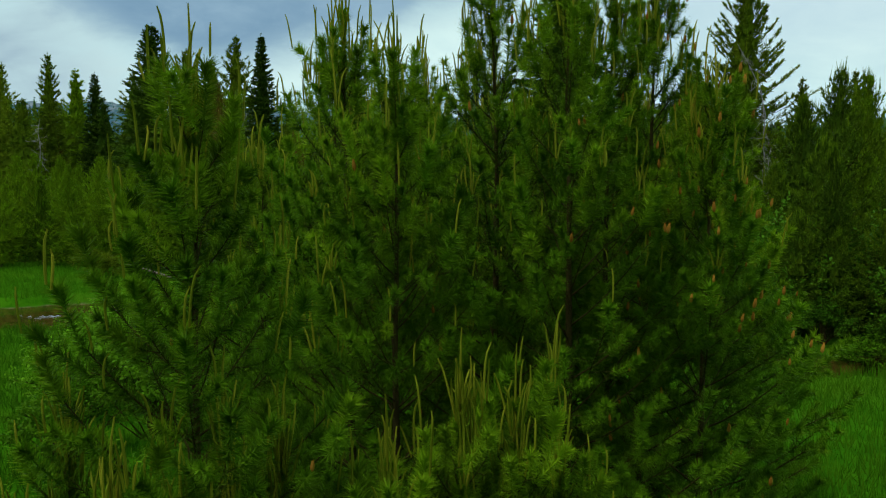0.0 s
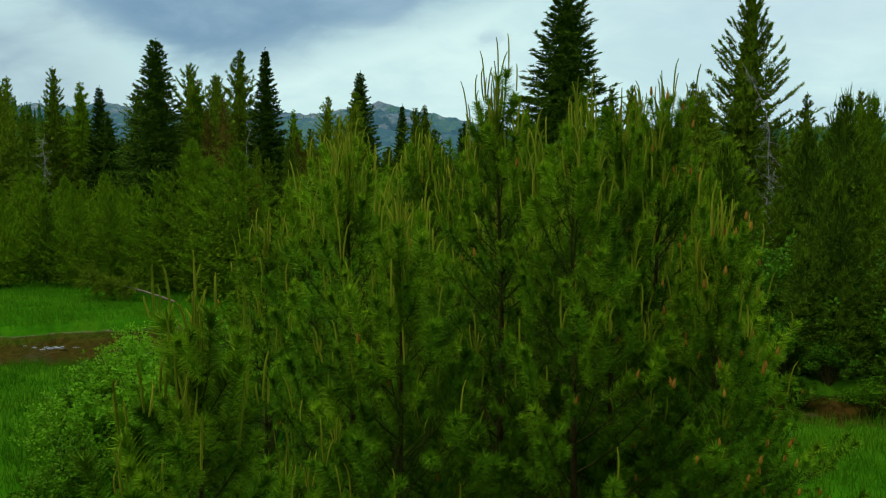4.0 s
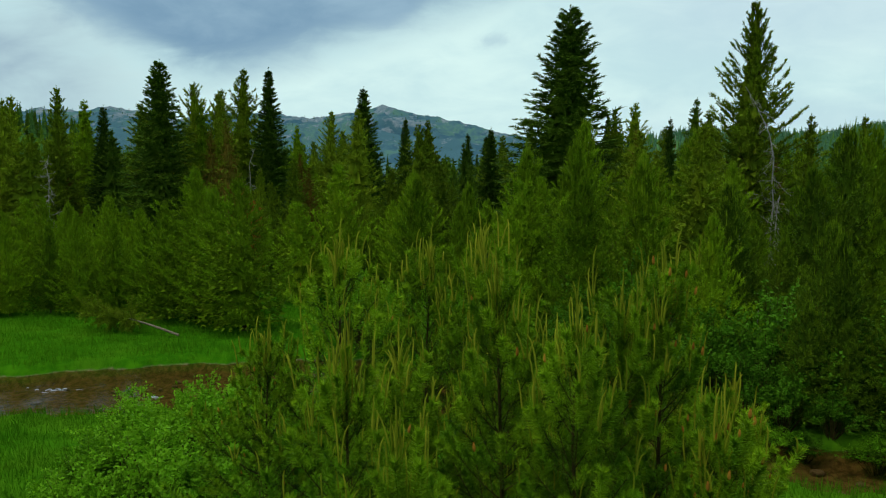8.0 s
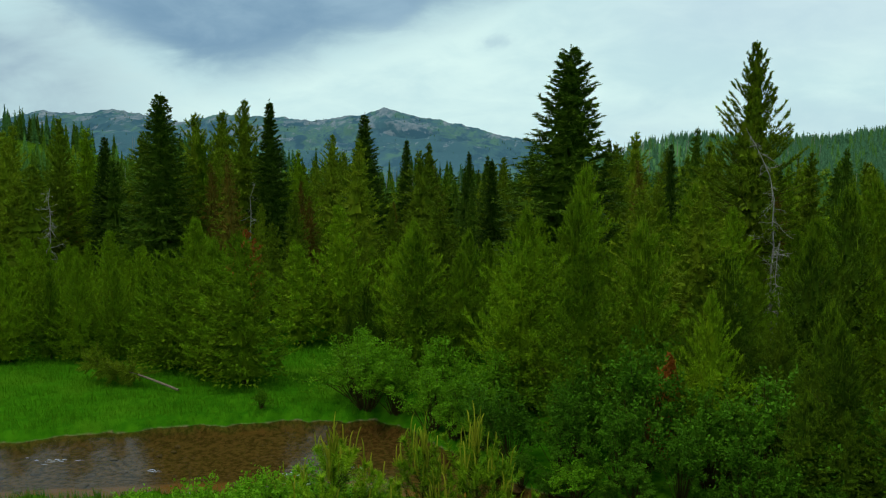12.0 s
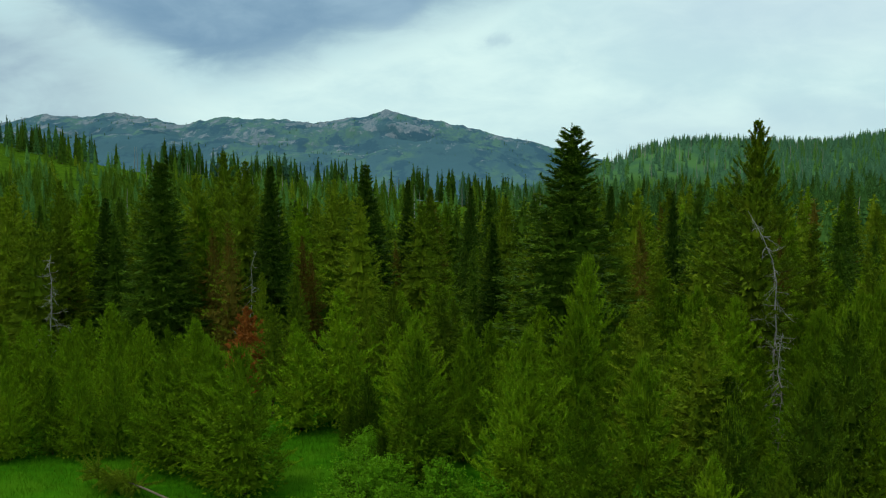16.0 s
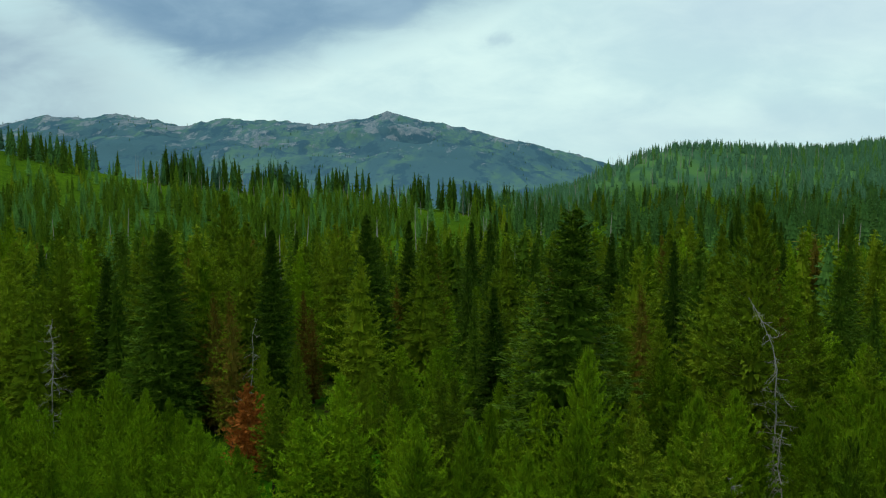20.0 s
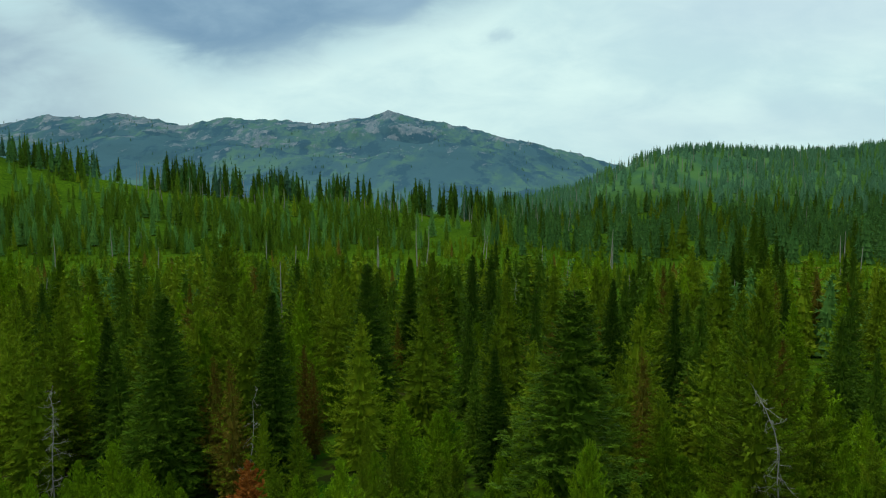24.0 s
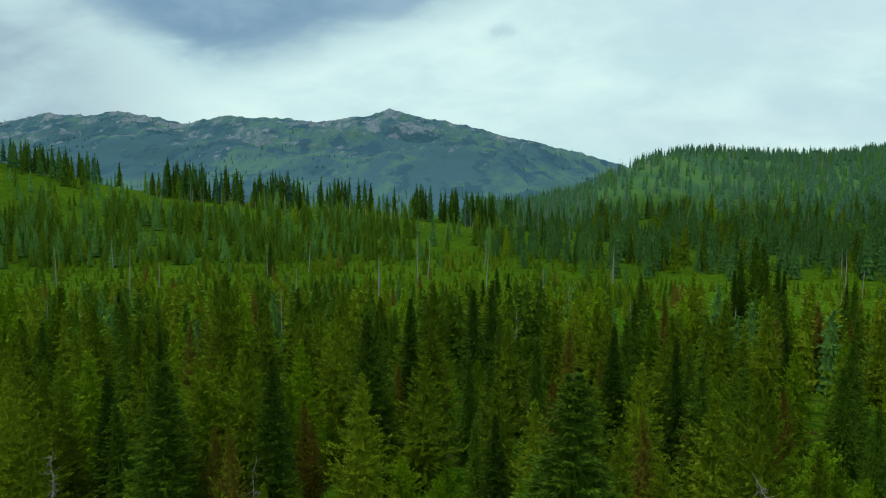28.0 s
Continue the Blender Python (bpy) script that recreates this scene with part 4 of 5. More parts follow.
for i in range(150):
    x, y = RNG.uniform(-34, -15.0), RNG.uniform(37.5, 51)
    if all(math.hypot(x - a, y - b) > 1.9 for a, b in taken) and x / y < -0.36:
        taken.append((x, y))
        put(YOUNG, i, x, y, RNG.uniform(4.4, 6.0), RNG.uniform(0.75, 0.95))
for i in range(150):
    x, y = RNG.uniform(-9, 33), RNG.uniform(29, 57)
    if all(math.hypot(x - a, y - b) > 2.2 for a, b in taken) and x / y > -0.14 and x / y < 0.75 and not (x / y < 0.02 and y < 36):
        taken.append((x, y))
        put(PINE if i % 4 == 1 else YOUNG, i, x, y, RNG.uniform(6.5, 9.5) if i % 4 == 1 else RNG.uniform(4.6, 7.4), RNG.uniform(1.1, 1.4) if i % 4 == 1 else RNG.uniform(0.75, 1.0))

for i in range(70):
    x, y = RNG.uniform(-15, 1), RNG.uniform(41, 56)
    if all(math.hypot(x - a, y - b) > 1.9 for a, b in taken) and -0.30 < x / y < -0.05 and math.hypot(x + 13, y - 47) > 1.5 and math.hypot(x + 6.4, y - 43) > 1.6:
        taken.append((x, y))
        put(PINE if i % 5 == 1 else YOUNG, i, x, y, RNG.uniform(6.0, 8.5) if i % 5 == 1 else RNG.uniform(2.4, 5.6), RNG.uniform(0.85, 1.1))
for k, x, y, tall, wide in [(0, -4.6, 40.2, 3.6, 1.0), (1, -5.4, 39.2, 2.4, 1.1), (2, -2.9, 38.4, 3.2, 1.0), (3, 0.6, 37.0, 5.6, 0.9), (1, -3.2, 34.6, 2.6, 1.0)]:
    put(YOUNG_DARK if k < 2 else YOUNG, k, x, y, tall, wide)

# ---- the wood beyond ----
for i in range(2600):
    y = math.sqrt(RNG.uniform(54 ** 2, 118 ** 2))
    x = RNG.uniform(-0.70, 0.70) * y
    if len(taken) > 500 or any(math.hypot(x - a, y - b) < 3.3 + y * 0.012 for a, b in taken):
        continue
    if lumps(np.array(x), np.array(y), 38, 2, 8) > 0.75 and y > 64:
        continue
    taken.append((x, y))
    roll = RNG.rand()
    tall = RNG.uniform(8.5, 15.0)
    if roll < 0.34:
        put(YOUNG, i, x, y, RNG.uniform(4.0, 7.5), RNG.uniform(1.0, 1.35))
    elif roll < 0.58:
        put(LIGHT_SPRUCE, i, x, y, tall, RNG.uniform(0.8, 1.15))
    elif roll < 0.92:
        put(LIGHT_PINE, i, x, y, tall * 0.95, RNG.uniform(1.0, 1.4))
    else:
        put(RUST, i, x, y, tall * 0.8)


def template(kind, seed, **more):
    """One far conifer at a height of 1 m, as rows of corners and a slot for each face: 0, 1 needles, 2 bare wood."""
    shape = {**SHAPES[kind], **dict(start=0.08, limb_step=9999, sides=3, skirt=0.8), **more}
    _, _, (verts, tris, slot), _ = conifer(seed, **shape)
    lean = [np.array([[-0.10, 0, -0.5], [0.10, -0.05, -0.5], [0, 0, 11]]), np.array([[0, -0.10, -0.5], [0, 0.10, -0.5], [0, 0, 11]])]
    stem = np.concatenate(lean)
    return np.concatenate([verts, stem]) / shape["tall"], np.concatenate([slot, np.full(len(stem) // 3, 2)])


def template_set(boughs, twigs, per, needle, tiers, points, seed, core=0):
    """Narrow, broad and ragged forms, of about the same number of pieces."""
    common = dict(tall=12.0, boughs=boughs, twigs=twigs, per=per, needle=needle, width=0.42 * needle, core=core, core_size=1.2 * needle, tiers=tiers, points=points, tier_out=0.86)
    out = []
    for i in range(3):
        out.append(template("spruce", seed + i, reach=1.7 + 0.3 * i, whorl=0.9, knee=0.92, **common))
        out.append(template("pine", seed + 10 + i, reach=1.6 + 0.3 * i, whorl=0.9, knee=0.75, **common))
    return out


def far_wood(name, places, talls, forms, kinds, label, seed, wide=1.0):
    """Many far conifers in one mesh; kinds: (old needles, new needles, share) for each sort of tree."""
    rng = np.random.RandomState(seed)
    n = len(places)
    foot = np.column_stack([places, height(places[:, 0], places[:, 1]) - 0.25])
    sort = rng.choice(len(kinds), n, p=np.array([k[2] for k in kinds]) / sum(k[2] for k in kinds))
    pick = np.where(rng.rand(n) < 0.8, 2 * rng.randint(0, len(forms) // 2, n) + (sort % 2), rng.randint(0, len(forms), n))
    a = rng.rand(n) * 6.283
    girth = wide * rng.uniform(0.8, 1.3, n)
    all_v, all_s = [], []
    for k, (v, slot) in enumerate(forms):
        i = np.where(pick == k)[0]
        if not len(i):
            continue
        c, d, g = np.cos(a[i])[:, None], np.sin(a[i])[:, None], (girth[i] * talls[i])[:, None]
        x = foot[i, 0][:, None] + (v[:, 0] * c - v[:, 1] * d) * g
        y = foot[i, 1][:, None] + (v[:, 0] * d + v[:, 1] * c) * g
        z = foot[i, 2][:, None] + v[:, 2] * talls[i][:, None]
        all_v.append(np.stack([x, y, z], -1).reshape(-1, 3))
        all_s.append(np.where(slot[None] == 2, 2 * len(kinds), 2 * sort[i][:, None] + np.minimum(slot[None], 1)).ravel())
    verts = np.concatenate(all_v)
    mats = [m for k in kinds for m in k[:2]] + [GREY_WOOD]
    ob = new(name, raw_mesh(name, verts, np.arange(len(verts)).reshape(-1, 3), mats, False, np.concatenate(all_s)))
    return tagged(ob, label, "forest", kind="stuff")


def scatter(n, r_lo, r_hi, w_lo, w_hi, seed, keep=None):
    """Places in a sector of the valley, thinned by keep(distance, bearing)."""
    rng = np.random.RandomState(seed)
    r = np.sqrt(rng.uniform(r_lo ** 2, r_hi ** 2, n))
    w = rng.uniform(w_lo, w_hi, n)
    a = np.arctan(w)
    p = np.column_stack([r * np.sin(a), r * np.cos(a)])
    chance = np.ones(n) if keep is None else keep(r, w)
    chance = chance * np.clip(0.75 + 0.6 * lumps(p[:, 0], p[:, 1], 70, 3, 12), 0.15, 1)
    return p[rng.rand(n) < chance]


def tall_of(p, lo, hi, seed):
    return np.random.RandomState(seed).uniform(lo, hi, len(p))


def soft(x, lo, hi):
    return ease(np.asarray(x, float), lo, hi)


def in_glade(r, w):
    return (w > 0.27 + 0.04 * np.sin(r / 9)) & (r > 150) & (r < 205 + 8 * np.sin(9 * w))


def slope_share(r, w):
    """How wooded the rise is: dense at its foot, open in its upper meadows and round its right end."""
    foot = 1 - 0.70 * soft(r, 300 + 14 * np.sin(13 * w), 332 + 14 * np.sin(13 * w)) * soft(-w, 0.14, 0.26)
    shift = 0.025 * np.sin(r / 11) + 0.02 * np.sin(r / 4.3)
    meadow = soft(w + shift, -0.13, -0.06) * soft(-w - shift, -0.075, -0.035)
    return foot * (1 - 0.95 * meadow)


def hill_share(r, w):
    """How wooded the round hill is: open on its left shoulder, dense at its foot and to the right."""
    bare = soft(w, 0.14, 0.20) * soft(-w, -0.44, -0.33) * soft(r, 400, 460)
    return 1 - 0.62 * bare


NEAR_FORMS, MID_FORMS, RIDGE_FORMS, HILL_FORMS = template_set(44, 3, 2, 0.70, 10, 8, 500), template_set(32, 3, 1, 0.85, 8, 6, 520), template_set(20, 3, 1, 0.9, 8, 5, 540), template_set(8, 3, 1, 1.3, 5, 4, 560)
K_SPRUCE, K_PINE, K_YOUNG = (NEEDLE_SPRUCE, FRESH_SPRUCE), (NEEDLE_PINE, FRESH_PINE), (NEEDLE_YOUNG, FRESH_YOUNG)
# the far and hill sorts wear the needle colours with haze mixed in
K_FAR_HAZE, K_HILL_HAZE, K_RUST = (NEEDLE_FAR_HAZE, NEEDLE_FAR_HAZE), (NEEDLE_HILL_HAZE, NEEDLE_HILL_HAZE), (NEEDLE_RUST, NEEDLE_PINE)
MIXED = [(*K_SPRUCE, 0.34), (*K_PINE, 0.42), (*K_FAR_HAZE, 0.06), (*K_YOUNG, 0.12), (*K_RUST, 0.07)]
DARK = [(*K_SPRUCE, 0.66), (*K_PINE, 0.04), (*K_FAR_HAZE, 0.30)]
p = scatter(1350, 112, 205, -0.74, 0.74, 31, lambda r, w: np.where(in_glade(r, w), 0.05, 1.0 - 0.45 * soft(r, 165, 205)))
far_wood("valley_wood", p, np.random.RandomState(1).uniform(0.55, 1.05, len(p)) * np.clip(26.5 - 0.112 * np.hypot(p[:, 0], p[:, 1]), 3.5, 13), NEAR_FORMS, MIXED, "mixed dark and olive conifers on the valley floor", 41, 1.25)
p = scatter(2700, 190, 275, -0.75, 0.75, 38, lambda r, w: np.where(in_glade(r, w), 0.1, 0.8))
far_wood("young_thicket", p, tall_of(p, 1.2, 3.2, 8), HILL_FORMS, [(*K_YOUNG, 0.8), (*K_PINE, 0.2)], "low yellow-green young pines in a wide clearing", 48, 1.5)
p = scatter(190, 196, 268, -0.75, 0.3, 53)
far_wood("clearing_trees", p, tall_of(p, 3.5, 7.0, 12), MID_FORMS, MIXED, "single conifers in a wide clearing", 54)
p = scatter(1700, 255, 345, -0.78, 0.08, 33, slope_share)
far_wood("hillfoot_wood", p, tall_of(p, 0.6, 1.1, 3) * np.interp(np.hypot(p[:, 0], p[:, 1]), [255, 300, 345], [9, 13, 9]), MID_FORMS, DARK, "dense dark conifers at the foot of the hills", 43, 1.05)
p = scatter(560, 335, 402, -0.78, 0.08, 34, lambda r, w: slope_share(r, w) * 0.8)
far_wood("ridge_wood", p, tall_of(p, 5, 13, 4), RIDGE_FORMS, DARK, "conifers scattered over a grassy ridge", 44)
p = scatter(270, 392, 425, -0.40, 0.10, 51, lambda r, w: 0.60 + 0.40 * np.sin(17 * w + 2) ** 2)
far_wood("crest_wood", p, tall_of(p, 11, 20, 11), RIDGE_FORMS, [(*K_SPRUCE, 0.5), (*K_FAR_HAZE, 0.35), (*K_HILL_HAZE, 0.15)], "tall dark conifers along a ridge crest", 52, 0.85)
p = scatter(190, 385, 440, -0.78, -0.38, 55, lambda r, w: 0.42 + 0.58 * soft(-w, 0.48, 0.56))
far_wood("crest_end_wood", p, tall_of(p, 10, 16, 13), RIDGE_FORMS, [(*K_SPRUCE, 0.5), (*K_FAR_HAZE, 0.35), (*K_HILL_HAZE, 0.15)], "dense dark conifers on the ridge's shoulder", 56)
p = scatter(1350, 215, 420, 0.05, 0.80, 39, lambda r, w: np.where(in_glade(r, w), 0.0, 1.0) * soft(r, 215, 262) * (0.55 + 0.45 * soft(w, 0.16, 0.26)))
far_wood("hill_edge_wood", p, tall_of(p, 7, 15, 9), MID_FORMS, [(*K_SPRUCE, 0.12), (*K_PINE, 0.13), (*K_FAR_HAZE, 0.75)], "dense green conifers below the hill", 49, 1.05)
p = scatter(2900, 400, 660, 0.03, 0.80, 35, hill_share)
far_wood("hillside_wood", p, tall_of(p, 6, 12, 5), HILL_FORMS, [(*K_HILL_HAZE, 0.75), (*K_FAR_HAZE, 0.25)], "dark conifers on a hillside", 45)
p = scatter(1500, 640, 770, 0.19, 0.80, 36, lambda r, w: soft(w, 0.20, 0.34) * 0.9 + 0.1)
far_wood("hilltop_wood", p, tall_of(p, 5, 9.5, 6), HILL_FORMS, [(*K_HILL_HAZE, 1.0)], "small dark conifers along a hilltop", 46, 1.2)
p = scatter(1900, 425, 700, -0.78, 0.20, 40, lambda r, w: 0.12 + 0.88 * soft(w, -0.04, 0.06))
far_wood("slope_wood", p, tall_of(p, 6, 11, 10), HILL_FORMS, [(*K_HILL_HAZE, 1.0)], "conifers on the lower slopes of the mountain", 50)
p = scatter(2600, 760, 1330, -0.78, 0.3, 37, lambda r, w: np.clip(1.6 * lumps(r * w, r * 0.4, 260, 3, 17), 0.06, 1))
far_wood("mountain_wood", p, tall_of(p, 2.6, 4.6, 7), template_set(1, 3, 1, 1.5, 3, 3, 580), [(*K_HILL_HAZE, 1.0)], "patches of dark conifers on the mountain", 47, 1.5)
for x, y, tall in [(54.1, 135, 19.0), (51.7, 136, 16.5), (56.2, 137, 17.5), (53.0, 139, 15.0), (58.2, 135, 14.0), (50.0, 134, 13.0), (60.5, 138, 12.0), (55.2, 133, 14.5), (47.7, 150, 7.5), (-54.0, 213, 11.0), (7.1, 128, 14.4), (4.6, 126, 12.6), (9.2, 131, 13.0), (-24.2, 128, 12.8), (32.3, 130, 13.0), (-21.0, 126, 11.5)]:
    put(LIGHT_SPRUCE, int(tall * 10), x, y, tall, RNG.uniform(0.7, 0.9))


def bare_stems(name, places, seed, label):
    """Thin bleached stems left standing on open slopes."""
    rng = np.random.RandomState(seed)
    bag = Bag()
    for x, y in places:
        tall, z = rng.uniform(6, 14), float(height(x, y))
        tip = np.array([x + rng.normal(0, 0.4), y, z + tall])
        bag.add(*tube([[x, y, z - 0.3], [(x + tip[0]) / 2 + rng.normal(0, 0.12), y, z + tall / 2], tip], [0.17, 0.12, 0.04], 4))
    tagged(new(name, bag.mesh(name, GREY_WOOD)), label, "dead trees", kind="stuff")


p = scatter(230, 330, 640, 0.04, 0.50, 61)
bare_stems("hill_stems", p, 62, "pale bare dead stems on the hillside")
p = scatter(110, 330, 425, -0.45, 0.09, 63)
bare_stems("ridge_stems", p, 64, "pale bare dead stems along the ridge")
p = scatter(40, 120, 260, -0.6, 0.6, 65)
bare_stems("valley_stems", p, 66, "grey bare dead stems in the valley wood")
put(RUST, 0, 22.7, 72.2, 6.2, 1.1)
put(RUST, 0, -12.2, 64.0, 8.5, 1.1)
put(RUST, 0, 27.5, 86.0, 7.5, 1.0)


# ---- leafy shrubs ----
def shrub_model(name, seed, tall, wide, leaves, leaf, mat, label, group, twigs=90, open_form=0.3):
    """A many-stemmed shrub: bent stems, and pointed leaves in sprays along its twigs."""
    rng = np.random.RandomState(seed)
    stems, green = Bag(), Bag()
    starts, ends = [], []
    for k in range(twigs):
        a = rng.rand() * 6.283
        f = rng.rand() ** 0.6
        lump = 0.72 + 0.28 * math.sin(3 * a + seed) + rng.normal(0, 0.10)
        tip = np.array([math.cos(a) * wide * f * lump, math.sin(a) * wide * f * lump, tall * (1.0 - 0.62 * f ** 2.2) * rng.uniform(1 - open_form, 1.08)])
        root = np.array([math.cos(a) * 0.12 * wide * f, math.sin(a) * 0.12 * wide * f, -0.05])
        mid = root * 0.45 + tip * 0.55 + np.array([0, 0, 0.16 * tall * f])
        if k % 2 == 0:
            stems.add(*tube([root, mid, tip], [0.014, 0.008, 0.003], 3))
        starts.append(mid), ends.append(tip)
        for j in range(4):
            s = rng.uniform(0.1, 1.0)
            p = mid * (1 - s) + tip * s
            out_way = rng.normal(size=3) * [1, 1, 0.5] + [math.cos(a) * 0.6, math.sin(a) * 0.6, 0.9]
            starts.append(p), ends.append(p + out_way / np.linalg.norm(out_way) * rng.uniform(0.10, 0.26) * wide)
    starts, ends = np.array(starts), np.array(ends)
    pick = rng.randint(0, len(starts), leaves)
    s = rng.rand(leaves, 1) ** 0.7
    base = starts[pick] * (1 - s) + ends[pick] * s + rng.normal(0, 0.02 * wide, (leaves, 3))
    way = rng.normal(size=(leaves, 3)) * [1, 1, 0.7] + [0, 0, 0.35]
    way /= np.linalg.norm(way, axis=1)[:, None]
    side = np.cross(way, rng.normal(size=(leaves, 3)) + [0, 0, 1.2])
    side /= np.linalg.norm(side, axis=1)[:, None] + 1e-9
    size = leaf * rng.uniform(0.7, 1.3, (leaves, 1))
    quad = np.stack([base, base + way * size * 0.5 - side * size * 0.26, base + way * size, base + way * size * 0.5 + side * size * 0.26], 1).reshape(-1, 3)
    k = np.arange(leaves)[:, None] * 4
    green.add(quad, np.concatenate([k + np.array([[0, 1, 2]]), k + np.array([[0, 2, 3]])]))
    root = new(name, stems.mesh(name + "_stems", TWIG))
    part("foliage", green.mesh("foliage", mat), root)
    tagged(root, label, "shrub", group)
    root.location = (12 + 3 * len(SHRUBS), -15, -0.05)
    SHRUBS.append(root)
    return root, tall


SHRUBS = []
WILLOW = [shrub_model("willow_shrub", 210 + i, 1.7, 1.25, 4600, 0.074, LEAF, "bright green leafy willow shrub on the creek bank", "willow shrubs by the creek") for i in range(3)]
ALDER = [shrub_model("alder_shrub", 220 + i, 2.4, 1.45, 5000, 0.086, LEAF_DEEP, "deep green alder shrub on the creek bank", "alder shrubs by the creek", 80, 0.45) for i in range(3)]
for i, (x, y, tall) in enumerate([(-6.3, 14.6, 1.7), (-5.2, 12.9, 1.7), (-4.3, 15.4, 1.8), (-5.7, 16.7, 1.7), (-4.5, 11.3, 1.5), (-3.4, 13.3, 1.8), (-6.3, 12.4, 1.4), (-3.0, 16.9, 1.7), (-7.1, 16.4, 1.5), (-4.6, 18.0, 1.5), (-7.0, 14.0, 1.2), (-5.4, 10.3, 1.2),
                                  (-3.3, 28.6, 2.6), (-2.1, 27.4, 2.2), (-0.6, 26.4, 2.3), (0.7, 25.8, 2.4), (-3.9, 30.8, 2.8), (1.6, 27.6, 2.6), (-2.6, 31.5, 2.4), (-7.4, 28.3, 0.8), (-0.2, 29.5, 2.8), (-3.9, 35.6, 1.9), (-4.4, 37.2, 1.6), (0.2, 24.6, 1.6), (2.9, 15.2, 1.0), (4.6, 13.2, 0.7)]):
    if 12 <= i < 24:
        y = max(y, float(creek_mid(x) + creek_half(x)) + 0.7)
    put(WILLOW, i, x, y, tall * (1.2 if i < 12 else 1.0), RNG.uniform(0.9, 1.1))
for i, (x, y, tall) in enumerate([(2.0, 23.4, 2.5), (3.5, 22.6, 2.7), (5.1, 21.5, 2.5), (6.5, 20.4, 2.4), (7.9, 19.3, 2.3), (9.5, 18.6, 2.2), (4.3, 23.8, 3.4), (6.0, 22.7, 4.2), (7.6, 21.4, 3.0), (1.1, 24.5, 2.4), (11.6, 17.0, 2.2), (9.0, 20.8, 3.6), (12.2, 19.2, 3.6), (13.6, 15.9, 2.4), (10.6, 22.8, 4.0),
                                  (-19.2, 38.2, 2.0), (-4.9, 44.5, 2.2), (-1.8, 40.5, 2.6), (1.2, 38.6, 3.0), (19.6, 61.0, 3.0), (17.2, 62.5, 2.4), (21.4, 66.0, 2.6), (2.6, 33.5, 3.2), (10.4, 17.4, 1.9), (12.9, 15.5, 2.0), (14.6, 14.4, 2.0), (8.7, 18.2, 1.8), (11.9, 18.3, 2.6), (14.2, 17.4, 2.8), (15.9, 15.8, 2.4), (16.5, 18.6, 3.0), (13.3, 20.4, 3.0)]):
    y = max(y, float(creek_mid(x) + creek_half(x)) + 0.3)
    if x > 9.2 and i % 3:
        put(YOUNG_DARK, i, x, y + 0.8, tall * 1.5, RNG.uniform(1.0, 1.2))
    else:
        put(ALDER, i, x, y, tall, RNG.uniform(0.85, 1.0))

for i, (x, y, tall) in enumerate([(16.6, 62.8, 2.6), (18.4, 64.4, 2.4), (17.2, 66.2, 2.8), (14.9, 64.6, 2.2), (20.0, 62.4, 2.2), (28.6, 85.0, 2.6), (30.2, 87.5, 2.6), (-27.0, 71.0, 2.2), (-27.6, 74.0, 2.4), (-35.8, 80.0, 2.2)]):
    put(WILLOW, i, x, y, tall, RNG.uniform(1.0, 1.3))

# ---- dead trees ----
for i in range(20):
    x = 1.5 + 0.75 * i
    put(ALDER if i % 3 else WILLOW, i, x, float(creek_mid(x) + creek_half(x)) + RNG.uniform(-0.25, 0.25), RNG.uniform(0.8, 1.3), RNG.uniform(1.0, 1.4))


def dead_tree(seed, x, y, tall, limbs, label, lean=(0.0, 0.0), hook=0.0, low=0.15, long=0.16):
    rng = np.random.RandomState(seed)
    s = np.linspace(0, 1, 10)
    bend = np.cumsum(rng.normal(0, 0.018 * tall, (10, 2)), 0) * s[:, None]
    pts = np.column_stack([bend[:, 0] + lean[0] * tall * s - hook * tall * np.clip(s - 0.75, 0, 1) ** 1.5, bend[:, 1] + lean[1] * tall * s, tall * s - 0.1])
    bag = Bag()
    bag.add(*tube(pts, (0.0042 * tall) * (1.1 - s) + 0.008, 7))
    root = new("dead_tree", bag.mesh("dead_trunk", GREY_WOOD, True))
    root.location = (x, y, float(height(x, y)))
    tagged(root, label, "dead tree")
    for k in range(limbs):
        f = rng.uniform(low, 0.98)
        p = np.array([np.interp(f, s, pts[:, i]) for i in range(3)])
        a = rng.rand() * 6.283
        far_end = tall * long * (1.15 - 0.8 * f) * rng.uniform(0.4, 1.3)
        way = np.array([math.cos(a), math.sin(a), rng.uniform(-0.9, 0.3)])
        limb = [p]
        for q in range(4):
            way = way + rng.normal(0, 0.36, 3) - [0, 0, 0.12]
            limb.append(limb[-1] + way / np.linalg.norm(way) * far_end / 4)
        piece = Bag()
        piece.add(*tube(limb, np.array([0.019, 0.014, 0.010, 0.007, 0.004]) * (0.6 + far_end * 0.30), 4))
        for q in (1, 2, 2, 3, 3):
            w2 = way + rng.normal(0, 0.8, 3)
            piece.add(*tube([limb[q], limb[q] + w2 / np.linalg.norm(w2) * far_end * 0.3], [0.009, 0.004], 3))
        part("branch", piece.mesh("branch", GREY_WOOD), root)
    return root


dead_tree(301, 17.0, 38.4, 6.2, 60, "bare bleached grey dead pine among living ones", (0.0, 0.0), 0.0, 0.05, 0.26)
dead_tree(302, 13.6, 36.4, 4.8, 34, "bare bleached dead pine with crooked branches", (-0.04, 0.0), 0.1, 0.1, 0.30)
dead_tree(303, 18.7, 43.0, 12.4, 64, "bare grey dead pine with a hooked top", (0.02, 0.0), 0.9)
dead_tree(304, -30.0, 54.6, 9.2, 56, "grey dead lodgepole with drooping bare limbs", (0.0, 0.0), 0.0, 0.1, 0.2)
